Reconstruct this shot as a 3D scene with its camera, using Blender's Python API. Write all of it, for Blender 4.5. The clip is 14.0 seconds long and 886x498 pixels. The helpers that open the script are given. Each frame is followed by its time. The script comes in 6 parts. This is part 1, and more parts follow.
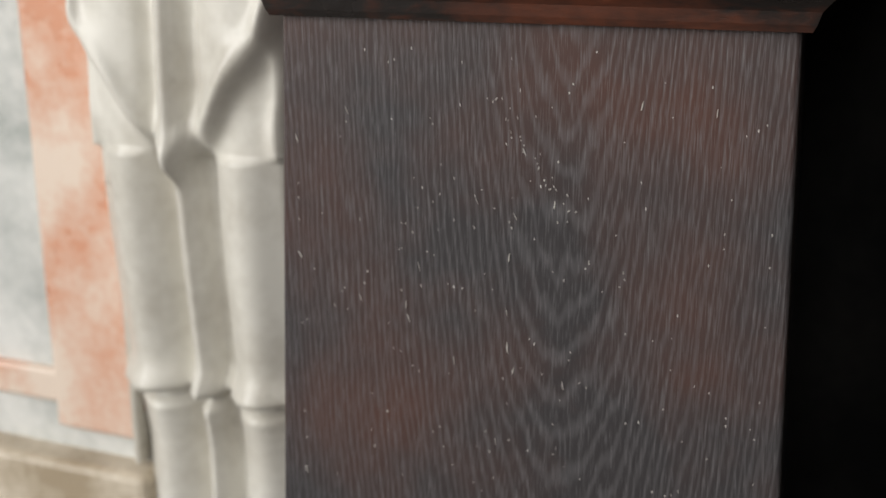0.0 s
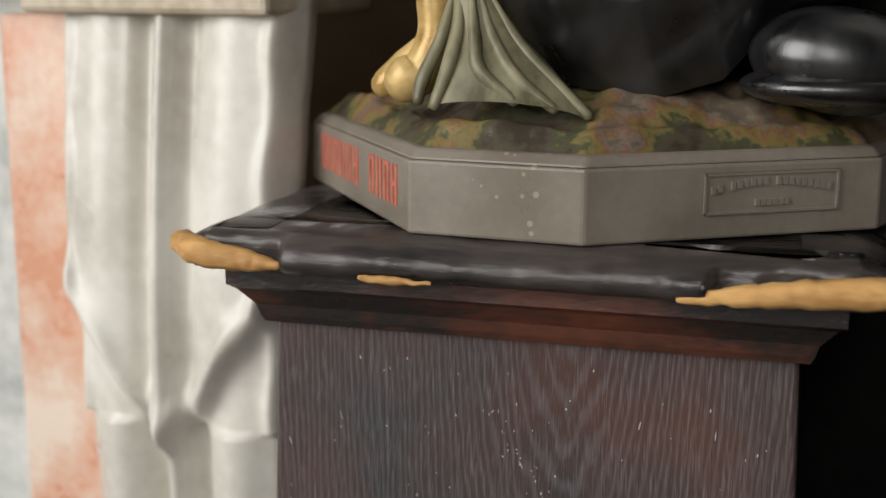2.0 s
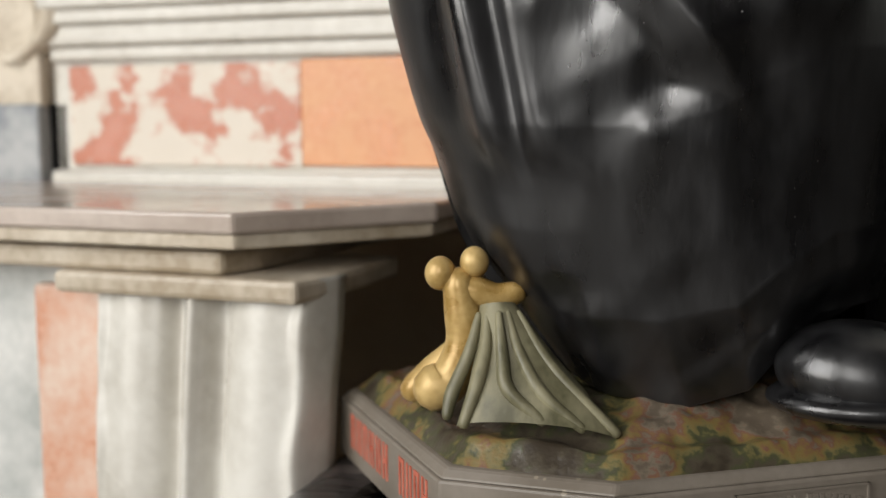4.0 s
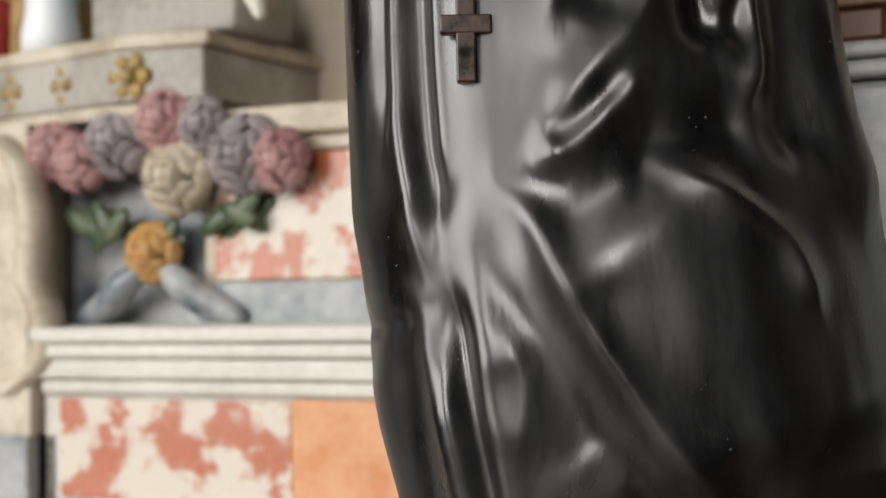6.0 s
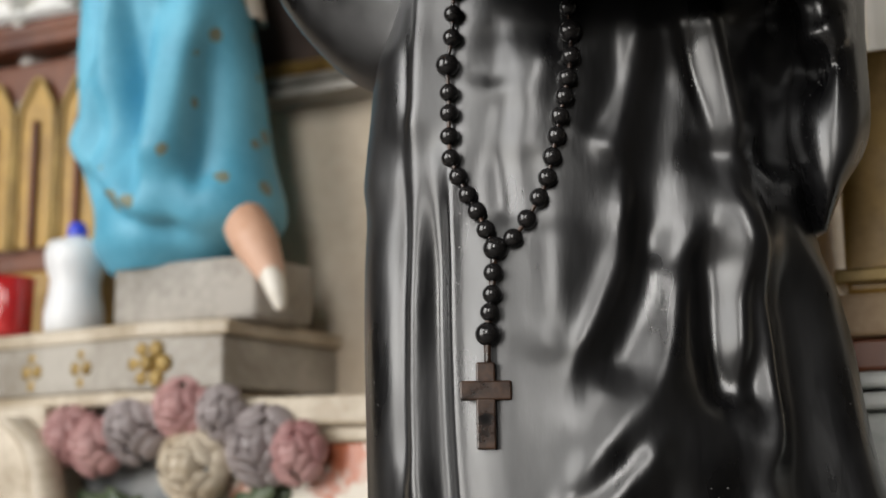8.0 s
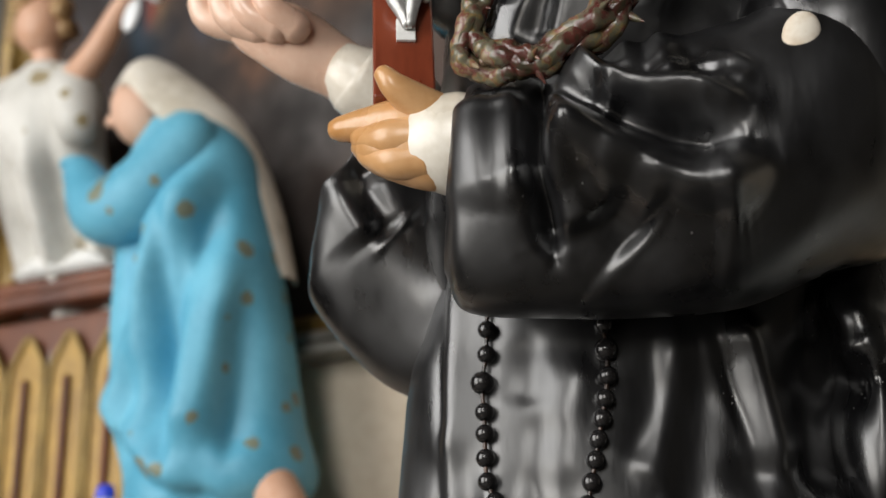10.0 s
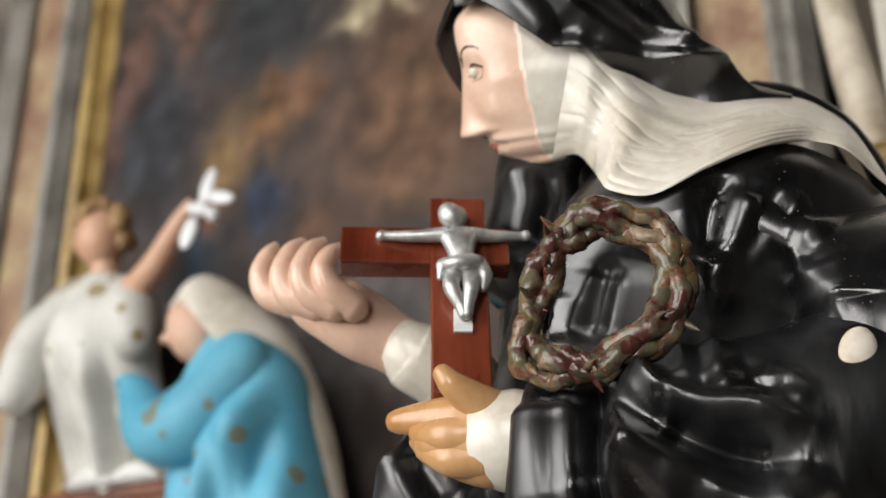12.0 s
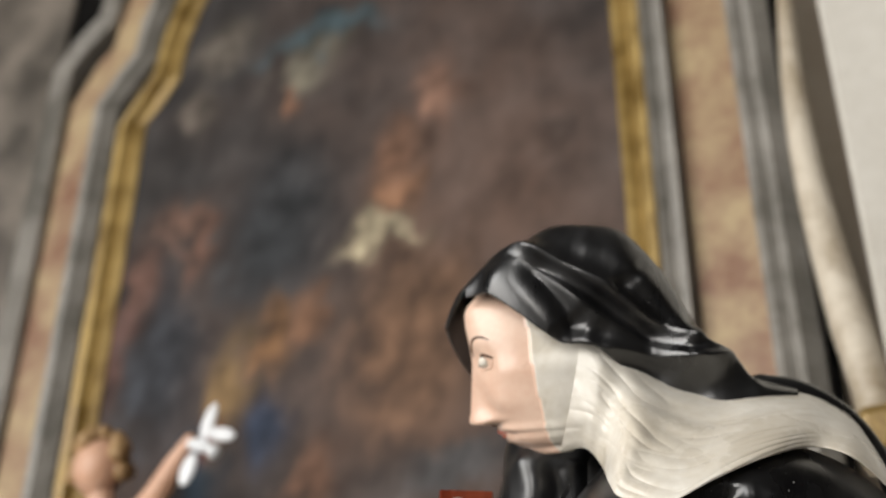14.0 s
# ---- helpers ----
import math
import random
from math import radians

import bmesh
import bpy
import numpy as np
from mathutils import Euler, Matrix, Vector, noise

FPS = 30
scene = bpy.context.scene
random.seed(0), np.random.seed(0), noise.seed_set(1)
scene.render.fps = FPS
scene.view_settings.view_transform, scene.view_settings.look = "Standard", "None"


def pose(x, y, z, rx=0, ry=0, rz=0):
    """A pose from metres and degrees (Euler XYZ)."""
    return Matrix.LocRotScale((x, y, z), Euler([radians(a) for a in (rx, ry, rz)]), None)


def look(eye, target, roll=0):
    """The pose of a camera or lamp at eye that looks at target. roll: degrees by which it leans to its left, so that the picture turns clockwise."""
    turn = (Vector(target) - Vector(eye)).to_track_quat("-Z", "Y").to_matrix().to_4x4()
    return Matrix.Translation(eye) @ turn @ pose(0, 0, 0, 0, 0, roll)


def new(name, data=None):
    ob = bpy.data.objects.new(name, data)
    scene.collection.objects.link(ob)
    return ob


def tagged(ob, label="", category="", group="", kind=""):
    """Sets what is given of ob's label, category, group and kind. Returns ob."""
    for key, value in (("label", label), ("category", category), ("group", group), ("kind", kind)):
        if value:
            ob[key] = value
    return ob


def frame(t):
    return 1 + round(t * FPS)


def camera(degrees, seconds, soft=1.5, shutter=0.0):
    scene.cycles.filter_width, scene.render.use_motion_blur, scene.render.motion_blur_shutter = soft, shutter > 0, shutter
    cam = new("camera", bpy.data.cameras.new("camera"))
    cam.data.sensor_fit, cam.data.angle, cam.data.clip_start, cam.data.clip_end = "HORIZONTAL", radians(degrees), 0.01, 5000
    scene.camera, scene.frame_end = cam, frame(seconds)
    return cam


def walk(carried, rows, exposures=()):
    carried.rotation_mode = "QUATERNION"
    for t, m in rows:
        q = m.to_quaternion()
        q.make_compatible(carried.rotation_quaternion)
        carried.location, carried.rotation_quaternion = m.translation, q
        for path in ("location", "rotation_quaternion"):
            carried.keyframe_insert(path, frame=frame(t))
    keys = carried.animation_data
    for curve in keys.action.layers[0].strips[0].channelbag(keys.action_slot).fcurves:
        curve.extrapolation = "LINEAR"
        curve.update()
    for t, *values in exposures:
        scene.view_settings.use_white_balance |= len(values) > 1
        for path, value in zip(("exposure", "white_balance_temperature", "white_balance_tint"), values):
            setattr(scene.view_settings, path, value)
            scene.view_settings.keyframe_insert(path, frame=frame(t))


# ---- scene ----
from mathutils.bvhtree import BVHTree

# ---------------------------------------------------------------- camera
cam = camera(38.18, 14.0)
cam.data.dof.use_dof = True
cam.data.dof.focus_distance = 0.99
cam.data.dof.aperture_fstop = 3.6
PATH = [
    (0.0, 0.0000, -0.0000, 0.8500, 0.00, -17.21, 0.15),
    (0.5, 0.0073, 0.0153, 0.8905, 0.53, -16.06, 0.18),
    (1.0, 0.0034, 0.0243, 0.9244, 0.80, -14.66, 0.00),
    (1.5, 0.0038, 0.0368, 0.9582, 0.31, -13.24, -0.20),
    (2.0, 0.0017, 0.0458, 0.9959, 0.02, -11.70, -0.27),
    (2.5, -0.0004, 0.0532, 1.0339, 0.13, -10.22, -0.26),
    (2.7, -0.0059, 0.0550, 1.0502, 0.13, -9.70, -0.31),
    (4.8, 0.0004, 0.0703, 1.2225, 1.18, -3.76, 0.97),
    (5.0, 0.0023, 0.0745, 1.2402, 1.17, -2.81, 0.96),
    (5.5, 0.0067, 0.0723, 1.2892, 1.12, -0.20, 0.83),
    (6.0, 0.0059, 0.0732, 1.3281, 0.74, 2.31, 0.94),
    (6.5, 0.0020, 0.0709, 1.3598, 1.21, 4.47, 0.93),
    (7.0, 0.0021, 0.0669, 1.3920, 1.11, 6.42, 0.86),
    (7.5, 0.0030, 0.0621, 1.4330, 1.42, 8.35, 0.69),
    (8.0, 0.0038, 0.0582, 1.4675, 1.35, 10.47, 0.52),
    (8.5, 0.0079, 0.0565, 1.5044, 1.79, 12.65, 0.63),
    (9.0, 0.0071, 0.0506, 1.5334, 2.51, 14.77, 0.90),
    (9.2, 0.0068, 0.0515, 1.5437, 2.50, 15.52, 0.99),
    (11.3, -0.0123, 0.0139, 1.6595, 3.71, 22.27, 0.58),
    (11.5, -0.0120, 0.0066, 1.6732, 3.93, 22.78, 0.45),
    (12.0, -0.0076, -0.0137, 1.7009, 4.44, 24.33, 0.13),
    (12.5, -0.0090, -0.0301, 1.7264, 3.83, 26.27, 0.09),
    (13.0, -0.0119, -0.0544, 1.7539, 4.06, 28.02, 0.06),
    (13.5, -0.0151, -0.0628, 1.7790, 3.83, 29.82, -0.30),
    (14.0, -0.0208, -0.0806, 1.7939, 3.72, 31.86, -0.38),
]
walk(cam, [(t, pose(x, y, z, 90 + pitch, roll, yaw)) for t, x, y, z, yaw, pitch, roll in PATH])

# ---------------------------------------------------------------- light
scene.view_settings.exposure = 0.0
world = bpy.data.worlds.new("sky")
scene.world = world
world.use_nodes = True
sky = world.node_tree.nodes.new("ShaderNodeTexSky")
sky.sky_type, sky.sun_disc = "NISHITA", False
sky.sun_elevation, sky.sun_rotation = radians(38), radians(200)
background = world.node_tree.nodes["Background"]
background.inputs["Strength"].default_value = 0.08
world.node_tree.links.new(sky.outputs[0], background.inputs["Color"])


def window_light(name, m, width, height, watts, colour):
    lamp = bpy.data.lights.new(name, "AREA")
    lamp.shape, lamp.size, lamp.size_y, lamp.energy, lamp.color = "RECTANGLE", width, height, watts, colour
    ob = new(name, lamp)
    ob.matrix_world = m
    return ob


window_light("window_daylight", look((-3.88, -1.4, 2.85), (0, 0.8, 1.8)), 3.2, 4.4, 265, (1.0, 0.97, 0.93))
window_light("window_daylight", look((-1.6, -4.88, 3.4), (0, 1.0, 1.9)), 1.5, 3.6, 150, (1.0, 0.97, 0.93))

# ---------------------------------------------------------------- materials


def material(name, low, high, rough=0.5, scale=8.0, fine=90.0, bump=0.15, metal=0.0, coat=0.0, spots=None, spot_scale=30.0,
             spot_size=0.12, stretch=(1, 1, 1), rough_var=0.15, detail=6.0, contrast=(0.35, 0.65), reach=0.002, spec=0.5):
    """Two-scale noise colour between low and high, with specks, uneven gloss and fine relief."""
    m = bpy.data.materials.new(name)
    m.use_nodes = True
    n, l = m.node_tree.nodes, m.node_tree.links
    b = n["Principled BSDF"]
    co = n.new("ShaderNodeTexCoord")
    mp = n.new("ShaderNodeMapping")
    mp.inputs["Scale"].default_value = stretch
    l.new(co.outputs["Object"], mp.inputs["Vector"])
    big, small = n.new("ShaderNodeTexNoise"), n.new("ShaderNodeTexNoise")
    for tex, s, d in ((big, scale, detail), (small, fine, 4.0)):
        tex.inputs["Scale"].default_value, tex.inputs["Detail"].default_value = s, d
        l.new(mp.outputs[0], tex.inputs["Vector"])
    ramp = n.new("ShaderNodeValToRGB")
    ramp.color_ramp.elements[0].position, ramp.color_ramp.elements[1].position = contrast
    ramp.color_ramp.elements[0].color, ramp.color_ramp.elements[1].color = (*low, 1), (*high, 1)
    add = n.new("ShaderNodeMath")
    add.operation = "MULTIPLY_ADD"
    add.inputs[1].default_value = 0.3
    l.new(small.outputs["Fac"], add.inputs[0])
    sub = n.new("ShaderNodeMath")
    sub.operation = "SUBTRACT"
    sub.inputs[1].default_value = 0.15
    l.new(big.outputs["Fac"], sub.inputs[0])
    l.new(sub.outputs[0], add.inputs[2])
    l.new(add.outputs[0], ramp.inputs[0])
    colour = ramp.outputs[0]
    if spots:
        vor = n.new("ShaderNodeTexVoronoi")
        vor.inputs["Scale"].default_value = spot_scale
        l.new(co.outputs["Object"], vor.inputs["Vector"])
        warp = n.new("ShaderNodeMath")
        warp.operation = "MULTIPLY_ADD"
        warp.inputs[1].default_value = 0.9
        l.new(big.outputs["Fac"], warp.inputs[0])
        l.new(vor.outputs["Distance"], warp.inputs[2])
        less = n.new("ShaderNodeMath")
        less.operation = "LESS_THAN"
        less.inputs[1].default_value = 0.60 + spot_size
        l.new(warp.outputs[0], less.inputs[0])
        mix = n.new("ShaderNodeMix")
        mix.data_type = "RGBA"
        mix.inputs["B"].default_value = (*spots, 1)
        l.new(less.outputs[0], mix.inputs["Factor"])
        l.new(colour, mix.inputs["A"])
        colour = mix.outputs["Result"]
    l.new(colour, b.inputs["Base Color"])
    rr = n.new("ShaderNodeMapRange")
    rr.inputs["To Min"].default_value, rr.inputs["To Max"].default_value = max(0.03, rough - rough_var), min(1, rough + rough_var)
    rr.inputs["From Min"].default_value, rr.inputs["From Max"].default_value = 0.3, 0.7
    l.new(big.outputs["Fac"], rr.inputs["Value"])
    l.new(rr.outputs[0], b.inputs["Roughness"])
    b.inputs["Metallic"].default_value, b.inputs["Coat Weight"].default_value = metal, coat
    b.inputs["Coat Roughness"].default_value = 0.15
    b.inputs["Specular IOR Level"].default_value = spec
    bp = n.new("ShaderNodeBump")
    bp.inputs["Strength"].default_value, bp.inputs["Distance"].default_value = bump, reach
    l.new(add.outputs[0], bp.inputs["Height"])
    l.new(bp.outputs[0], b.inputs["Normal"])
    return m


BLACK = material("black_paint", (0.003, 0.003, 0.0035), (0.011, 0.011, 0.012), 0.345, 26, 220, 0.16, rough_var=0.13, stretch=(1, 1, 0.3), coat=0.12, reach=0.003, spec=1.0, spots=(0.16, 0.155, 0.15), spot_scale=150, spot_size=-0.20)
WHITE_CLOTH = material("white_painted_cloth", (0.62, 0.56, 0.46), (0.80, 0.76, 0.68), 0.32, 12, 120, 0.12, coat=0.2)
SKIN = material("painted_flesh", (0.70, 0.43, 0.31), (0.80, 0.59, 0.46), 0.30, 7, 150, 0.08, coat=0.3, contrast=(0.3, 0.7))
HAND = material("ochre_painted_flesh", (0.50, 0.25, 0.09), (0.62, 0.36, 0.17), 0.30, 9, 150, 0.08, coat=0.25)
FLAKE = material("bare_plaster", (0.62, 0.52, 0.40), (0.78, 0.72, 0.62), 0.8, 60, 200, 0.3)
MOSS = material("painted_ground", (0.020, 0.022, 0.012), (0.24, 0.17, 0.06), 0.42, 11, 110, 0.6, reach=0.005)
stops = MOSS.node_tree.nodes["Color Ramp"].color_ramp
for place, tone in ((0.42, (0.075, 0.062, 0.042)), (0.47, (0.060, 0.065, 0.030)), (0.51, (0.17, 0.14, 0.055)), (0.55, (0.20, 0.135, 0.045)), (0.59, (0.17, 0.08, 0.055)), (0.61, (0.17, 0.14, 0.10))):
    stops.elements.new(place).color = (*tone, 1)
stops.elements[0].color, stops.elements[-1].color = (0.045, 0.035, 0.024, 1), (0.11, 0.085, 0.06, 1)
GOLD = material("gilt_paint", (0.36, 0.22, 0.06), (0.62, 0.44, 0.18), 0.36, 30, 150, 0.2, metal=0.2)
GREEN = material("green_grey_cloth", (0.09, 0.085, 0.045), (0.25, 0.23, 0.14), 0.45, 30, 150, 0.2, stretch=(1, 1, 0.4))
TAUPE = material("taupe_paint", (0.17, 0.145, 0.115), (0.23, 0.20, 0.165), 0.42, 10, 140, 0.06, spots=(0.30, 0.26, 0.2), spot_scale=70, spot_size=-0.13)
RED_LETTER = material("faded_red_paint", (0.42, 0.09, 0.05), (0.58, 0.17, 0.11), 0.6, 60, 200, 0.1)
RAW_WOOD = material("bare_broken_wood", (0.42, 0.22, 0.07), (0.62, 0.36, 0.13), 0.75, 40, 160, 0.6, stretch=(0.3, 1, 1), reach=0.003)
BEAD = material("black_bead", (0.006, 0.006, 0.007), (0.014, 0.013, 0.013), 0.16, 60, 200, 0.08, coat=0.4)
WORN = material("worn_bead_wood", (0.008, 0.007, 0.007), (0.07, 0.035, 0.02), 0.30, 60, 200, 0.2, coat=0.2)
RED_WOOD = material("reddish_stained_wood", (0.09, 0.014, 0.006), (0.22, 0.045, 0.018), 0.28, 16, 120, 0.1, coat=0.4, stretch=(1, 1, 0.2))
SILVER = material("silvered_metal", (0.42, 0.42, 0.41), (0.66, 0.66, 0.64), 0.42, 40, 160, 0.3, metal=0.6)
PLATE = material("white_plate", (0.72, 0.72, 0.70), (0.82, 0.82, 0.80), 0.35, 30, 160, 0.05)
THORN = material("thorn_bark", (0.035, 0.030, 0.015), (0.24, 0.18, 0.11), 0.30, 30, 150, 0.7, coat=0.3, reach=0.004)
stops = THORN.node_tree.nodes["Color Ramp"].color_ramp
for place, tone in ((0.44, (0.085, 0.022, 0.018)), (0.49, (0.11, 0.085, 0.055)), (0.53, (0.095, 0.095, 0.06)), (0.57, (0.19, 0.13, 0.05)), (0.61, (0.14, 0.035, 0.028))):
    stops.elements.new(place).color = (*tone, 1)
MARBLE = material("cream_white_marble", (0.48, 0.45, 0.39), (0.68, 0.66, 0.60), 0.34, 5, 60, 0.06, contrast=(0.3, 0.6))
MARBLE_DIRTY = material("weathered_cream_marble", (0.36, 0.29, 0.20), (0.66, 0.59, 0.48), 0.45, 9, 80, 0.15)
GREY_MARBLE = material("grey_white_marble", (0.40, 0.42, 0.40), (0.68, 0.68, 0.65), 0.34, 7, 60, 0.06)
BLUE_MARBLE = material("blue_grey_marble", (0.10, 0.125, 0.15), (0.42, 0.43, 0.43), 0.34, 10, 60, 0.06)
PINK_MARBLE = material("salmon_marble", (0.62, 0.31, 0.20), (0.72, 0.60, 0.50), 0.36, 11, 80, 0.08)
ORANGE_MARBLE = material("orange_marble", (0.60, 0.24, 0.09), (0.70, 0.36, 0.18), 0.34, 22, 90, 0.06)
BRECCIA = material("red_breccia_marble", (0.45, 0.14, 0.07), (0.66, 0.60, 0.51), 0.34, 16, 60, 0.06, detail=3, contrast=(0.44, 0.54))
TOP_MARBLE = material("polished_grey_pink_marble", (0.40, 0.33, 0.28), (0.54, 0.46, 0.40), 0.14, 6, 70, 0.03)
# near-black base colour stands in for deep shade under and beside the altar
SHADE_BLACK = material("shade_black_stone", (0.003, 0.003, 0.003), (0.009, 0.0085, 0.008), 0.95, 6, 60, 0.3, spec=0.05)
PLASTER = material("stained_beige_plaster", (0.58, 0.48, 0.36), (0.74, 0.65, 0.53), 0.85, 3.5, 50, 0.2)
# kept very dark so the unseen walls reflect little in the black robe
NAVE = material("darkened_nave_shell", (0.03, 0.027, 0.023), (0.07, 0.063, 0.053), 0.9, 2, 40, 0.1)
WALL_PAINT = material("pale_limewash", (0.52, 0.49, 0.43), (0.64, 0.61, 0.55), 0.9, 2, 40, 0.1)
FLOOR_STONE = material("worn_floor_stone", (0.06, 0.053, 0.045), (0.12, 0.108, 0.09), 0.5, 3, 60, 0.1)
GILT = material("dull_gilt_frame", (0.20, 0.125, 0.035), (0.42, 0.29, 0.10), 0.42, 12, 90, 0.2, metal=0.25)
BLUE_ROBE = material("blue_painted_robe", (0.09, 0.36, 0.52), (0.16, 0.49, 0.66), 0.55, 8, 90, 0.1, spots=(0.20, 0.22, 0.16), spot_scale=16, spot_size=0.03)
WHITE_ROBE = material("white_painted_robe", (0.55, 0.54, 0.50), (0.74, 0.73, 0.69), 0.55, 9, 90, 0.1, spots=(0.30, 0.24, 0.13), spot_scale=18, spot_size=0.02)
FLESH_FAR = material("pale_painted_flesh", (0.60, 0.34, 0.22), (0.70, 0.45, 0.33), 0.5, 8, 90, 0.05)
HAIR = material("fair_painted_hair", (0.26, 0.15, 0.06), (0.42, 0.27, 0.13), 0.55, 25, 90, 0.3)
ROCK = material("painted_rock", (0.24, 0.22, 0.19), (0.44, 0.41, 0.37), 0.7, 10, 80, 0.3)
CASE_WOOD = material("dark_varnished_wood", (0.08, 0.022, 0.009), (0.19, 0.06, 0.022), 0.4, 8, 80, 0.1, stretch=(1, 1, 0.25))
CASE_GOLD = material("gold_painted_tracery", (0.30, 0.17, 0.035), (0.48, 0.30, 0.08), 0.45, 14, 90, 0.2)
PLASTIC = material("white_plastic", (0.76, 0.77, 0.79), (0.82, 0.83, 0.84), 0.35, 5, 60, 0.02)
CAP_BLUE = material("blue_plastic", (0.03, 0.05, 0.55), (0.05, 0.08, 0.65), 0.35, 5, 60, 0.02)
CANDLE_RED = material("red_votive_glass", (0.36, 0.012, 0.015), (0.48, 0.03, 0.03), 0.2, 8, 60, 0.02, coat=0.4)
ROSE_PINK = material("dusty_pink_marble", (0.30, 0.14, 0.14), (0.46, 0.27, 0.26), 0.42, 14, 70, 0.1)
ROSE_GREY = material("mauve_grey_marble", (0.20, 0.17, 0.17), (0.40, 0.35, 0.35), 0.42, 14, 70, 0.1)
ROSE_ORANGE = material("ochre_marble_rose", (0.44, 0.22, 0.06), (0.60, 0.36, 0.14), 0.42, 14, 70, 0.1)
BORDER_STONE = material("brown_beige_marble", (0.26, 0.15, 0.10), (0.44, 0.33, 0.19), 0.4, 9, 70, 0.1)
MOULD_STONE = material("dusty_grey_stone", (0.17, 0.16, 0.14), (0.34, 0.32, 0.29), 0.5, 8, 70, 0.1)
# left pier only: brown-grey stone with the shade of that side in its colour
PIER_SHADED = material("shade_darkened_pier_stone", (0.075, 0.066, 0.056), (0.20, 0.17, 0.14), 0.5, 7, 70, 0.1)
FRIEZE = material("brownish_grey_marble", (0.26, 0.23, 0.19), (0.46, 0.43, 0.38), 0.45, 9, 70, 0.1)
CORNICE = material("worn_reddish_moulding", (0.018, 0.015, 0.014), (0.13, 0.038, 0.018), 0.38, 13, 150, 0.8, stretch=(0.5, 1, 1), reach=0.004, contrast=(0.4, 0.7))
BOARD = material("worn_black_brown_board", (0.013, 0.0125, 0.0135), (0.075, 0.062, 0.056), 0.34, 18, 160, 0.8, stretch=(0.25, 1, 1), spots=(0.2, 0.19, 0.18), spot_scale=75, spot_size=-0.12, reach=0.004)
LEAF = material("green_marble_leaf", (0.04, 0.065, 0.03), (0.12, 0.15, 0.08), 0.45, 18, 80, 0.1)
WAX = material("warm_wood_stack", (0.30, 0.19, 0.10), (0.46, 0.33, 0.2), 0.6, 10, 80, 0.2)


def wood_material():
    """Dark stained softwood: long cathedral grain, open pores, reddish rubbed patches."""
    m = bpy.data.materials.new("dark_stained_softwood")
    m.use_nodes = True
    n, l = m.node_tree.nodes, m.node_tree.links
    b = n["Principled BSDF"]
    co, mp = n.new("ShaderNodeTexCoord"), n.new("ShaderNodeMapping")
    mp.inputs["Scale"].default_value = (1, 1, 0.05)
    l.new(co.outputs["Object"], mp.inputs["Vector"])
    big, pores, wave = n.new("ShaderNodeTexNoise"), n.new("ShaderNodeTexNoise"), n.new("ShaderNodeTexWave")
    big.inputs["Scale"].default_value = 5
    big.inputs["Detail"].default_value = 5
    l.new(co.outputs["Object"], big.inputs["Vector"])
    pores.inputs["Scale"].default_value, pores.inputs["Detail"].default_value = 900, 2
    l.new(mp.outputs[0], pores.inputs["Vector"])
    wave.wave_type, wave.rings_direction = "RINGS", "Y"
    wave.inputs["Scale"].default_value, wave.inputs["Distortion"].default_value = 62, 9.0
    wave.inputs["Detail"].default_value, wave.inputs["Detail Scale"].default_value = 3, 0.7
    mp2 = n.new("ShaderNodeMapping")
    mp2.inputs["Scale"].default_value, mp2.inputs["Location"].default_value = (1, 1, 0.13), (-0.035, 0, -0.135)
    l.new(co.outputs["Object"], mp2.inputs["Vector"])
    l.new(mp2.outputs[0], wave.inputs["Vector"])
    tone = n.new("ShaderNodeValToRGB")
    e = tone.color_ramp.elements
    e[0].position, e[0].color = 0.42, (0.034, 0.031, 0.033, 1)
    e[1].position, e[1].color = 0.74, (0.085, 0.036, 0.026, 1)
    l.new(big.outputs["Fac"], tone.inputs[0])
    line = n.new("ShaderNodeValToRGB")
    line.color_ramp.elements[0].position, line.color_ramp.elements[1].position = 0.45, 1.0
    l.new(wave.outputs["Fac"], line.inputs[0])
    pore = n.new("ShaderNodeValToRGB")
    pore.color_ramp.elements[0].position, pore.color_ramp.elements[1].position = 0.50, 0.74
    l.new(pores.outputs["Fac"], pore.inputs[0])
    most = n.new("ShaderNodeMath")
    most.operation = "MULTIPLY_ADD"
    most.inputs[1].default_value = 0.17
    l.new(line.outputs[0], most.inputs[0])
    half = n.new("ShaderNodeMath")
    half.operation = "MULTIPLY"
    half.inputs[1].default_value = 0.34
    l.new(pore.outputs[0], half.inputs[0])
    l.new(half.outputs[0], most.inputs[2])
    mix = n.new("ShaderNodeMix")
    mix.data_type = "RGBA"
    mix.inputs["B"].default_value = (0.20, 0.195, 0.20, 1)
    l.new(most.outputs[0], mix.inputs["Factor"])
    l.new(tone.outputs[0], mix.inputs["A"])
    l.new(mix.outputs["Result"], b.inputs["Base Color"])
    b.inputs["Roughness"].default_value = 0.34
    bp = n.new("ShaderNodeBump")
    bp.inputs["Strength"].default_value, bp.inputs["Distance"].default_value = 0.5, 0.0012
    bp.invert = True
    l.new(most.outputs[0], bp.inputs["Height"])
    l.new(bp.outputs[0], b.inputs["Normal"])
    return m


WOOD = wood_material()

# ---------------------------------------------------------------- building blocks
ALTAR = Matrix.Rotation(radians(-21.886), 4, "Z")
WORLD = Matrix.Identity(4)


def thing(name, base, turn, label, category, group="", kind=""):
    ob = new(name)
    ob.empty_display_size = 0.05
    ob.matrix_world = turn @ Matrix.Translation(base)
    ob["base"] = base
    return tagged(ob, label, category, group, kind)


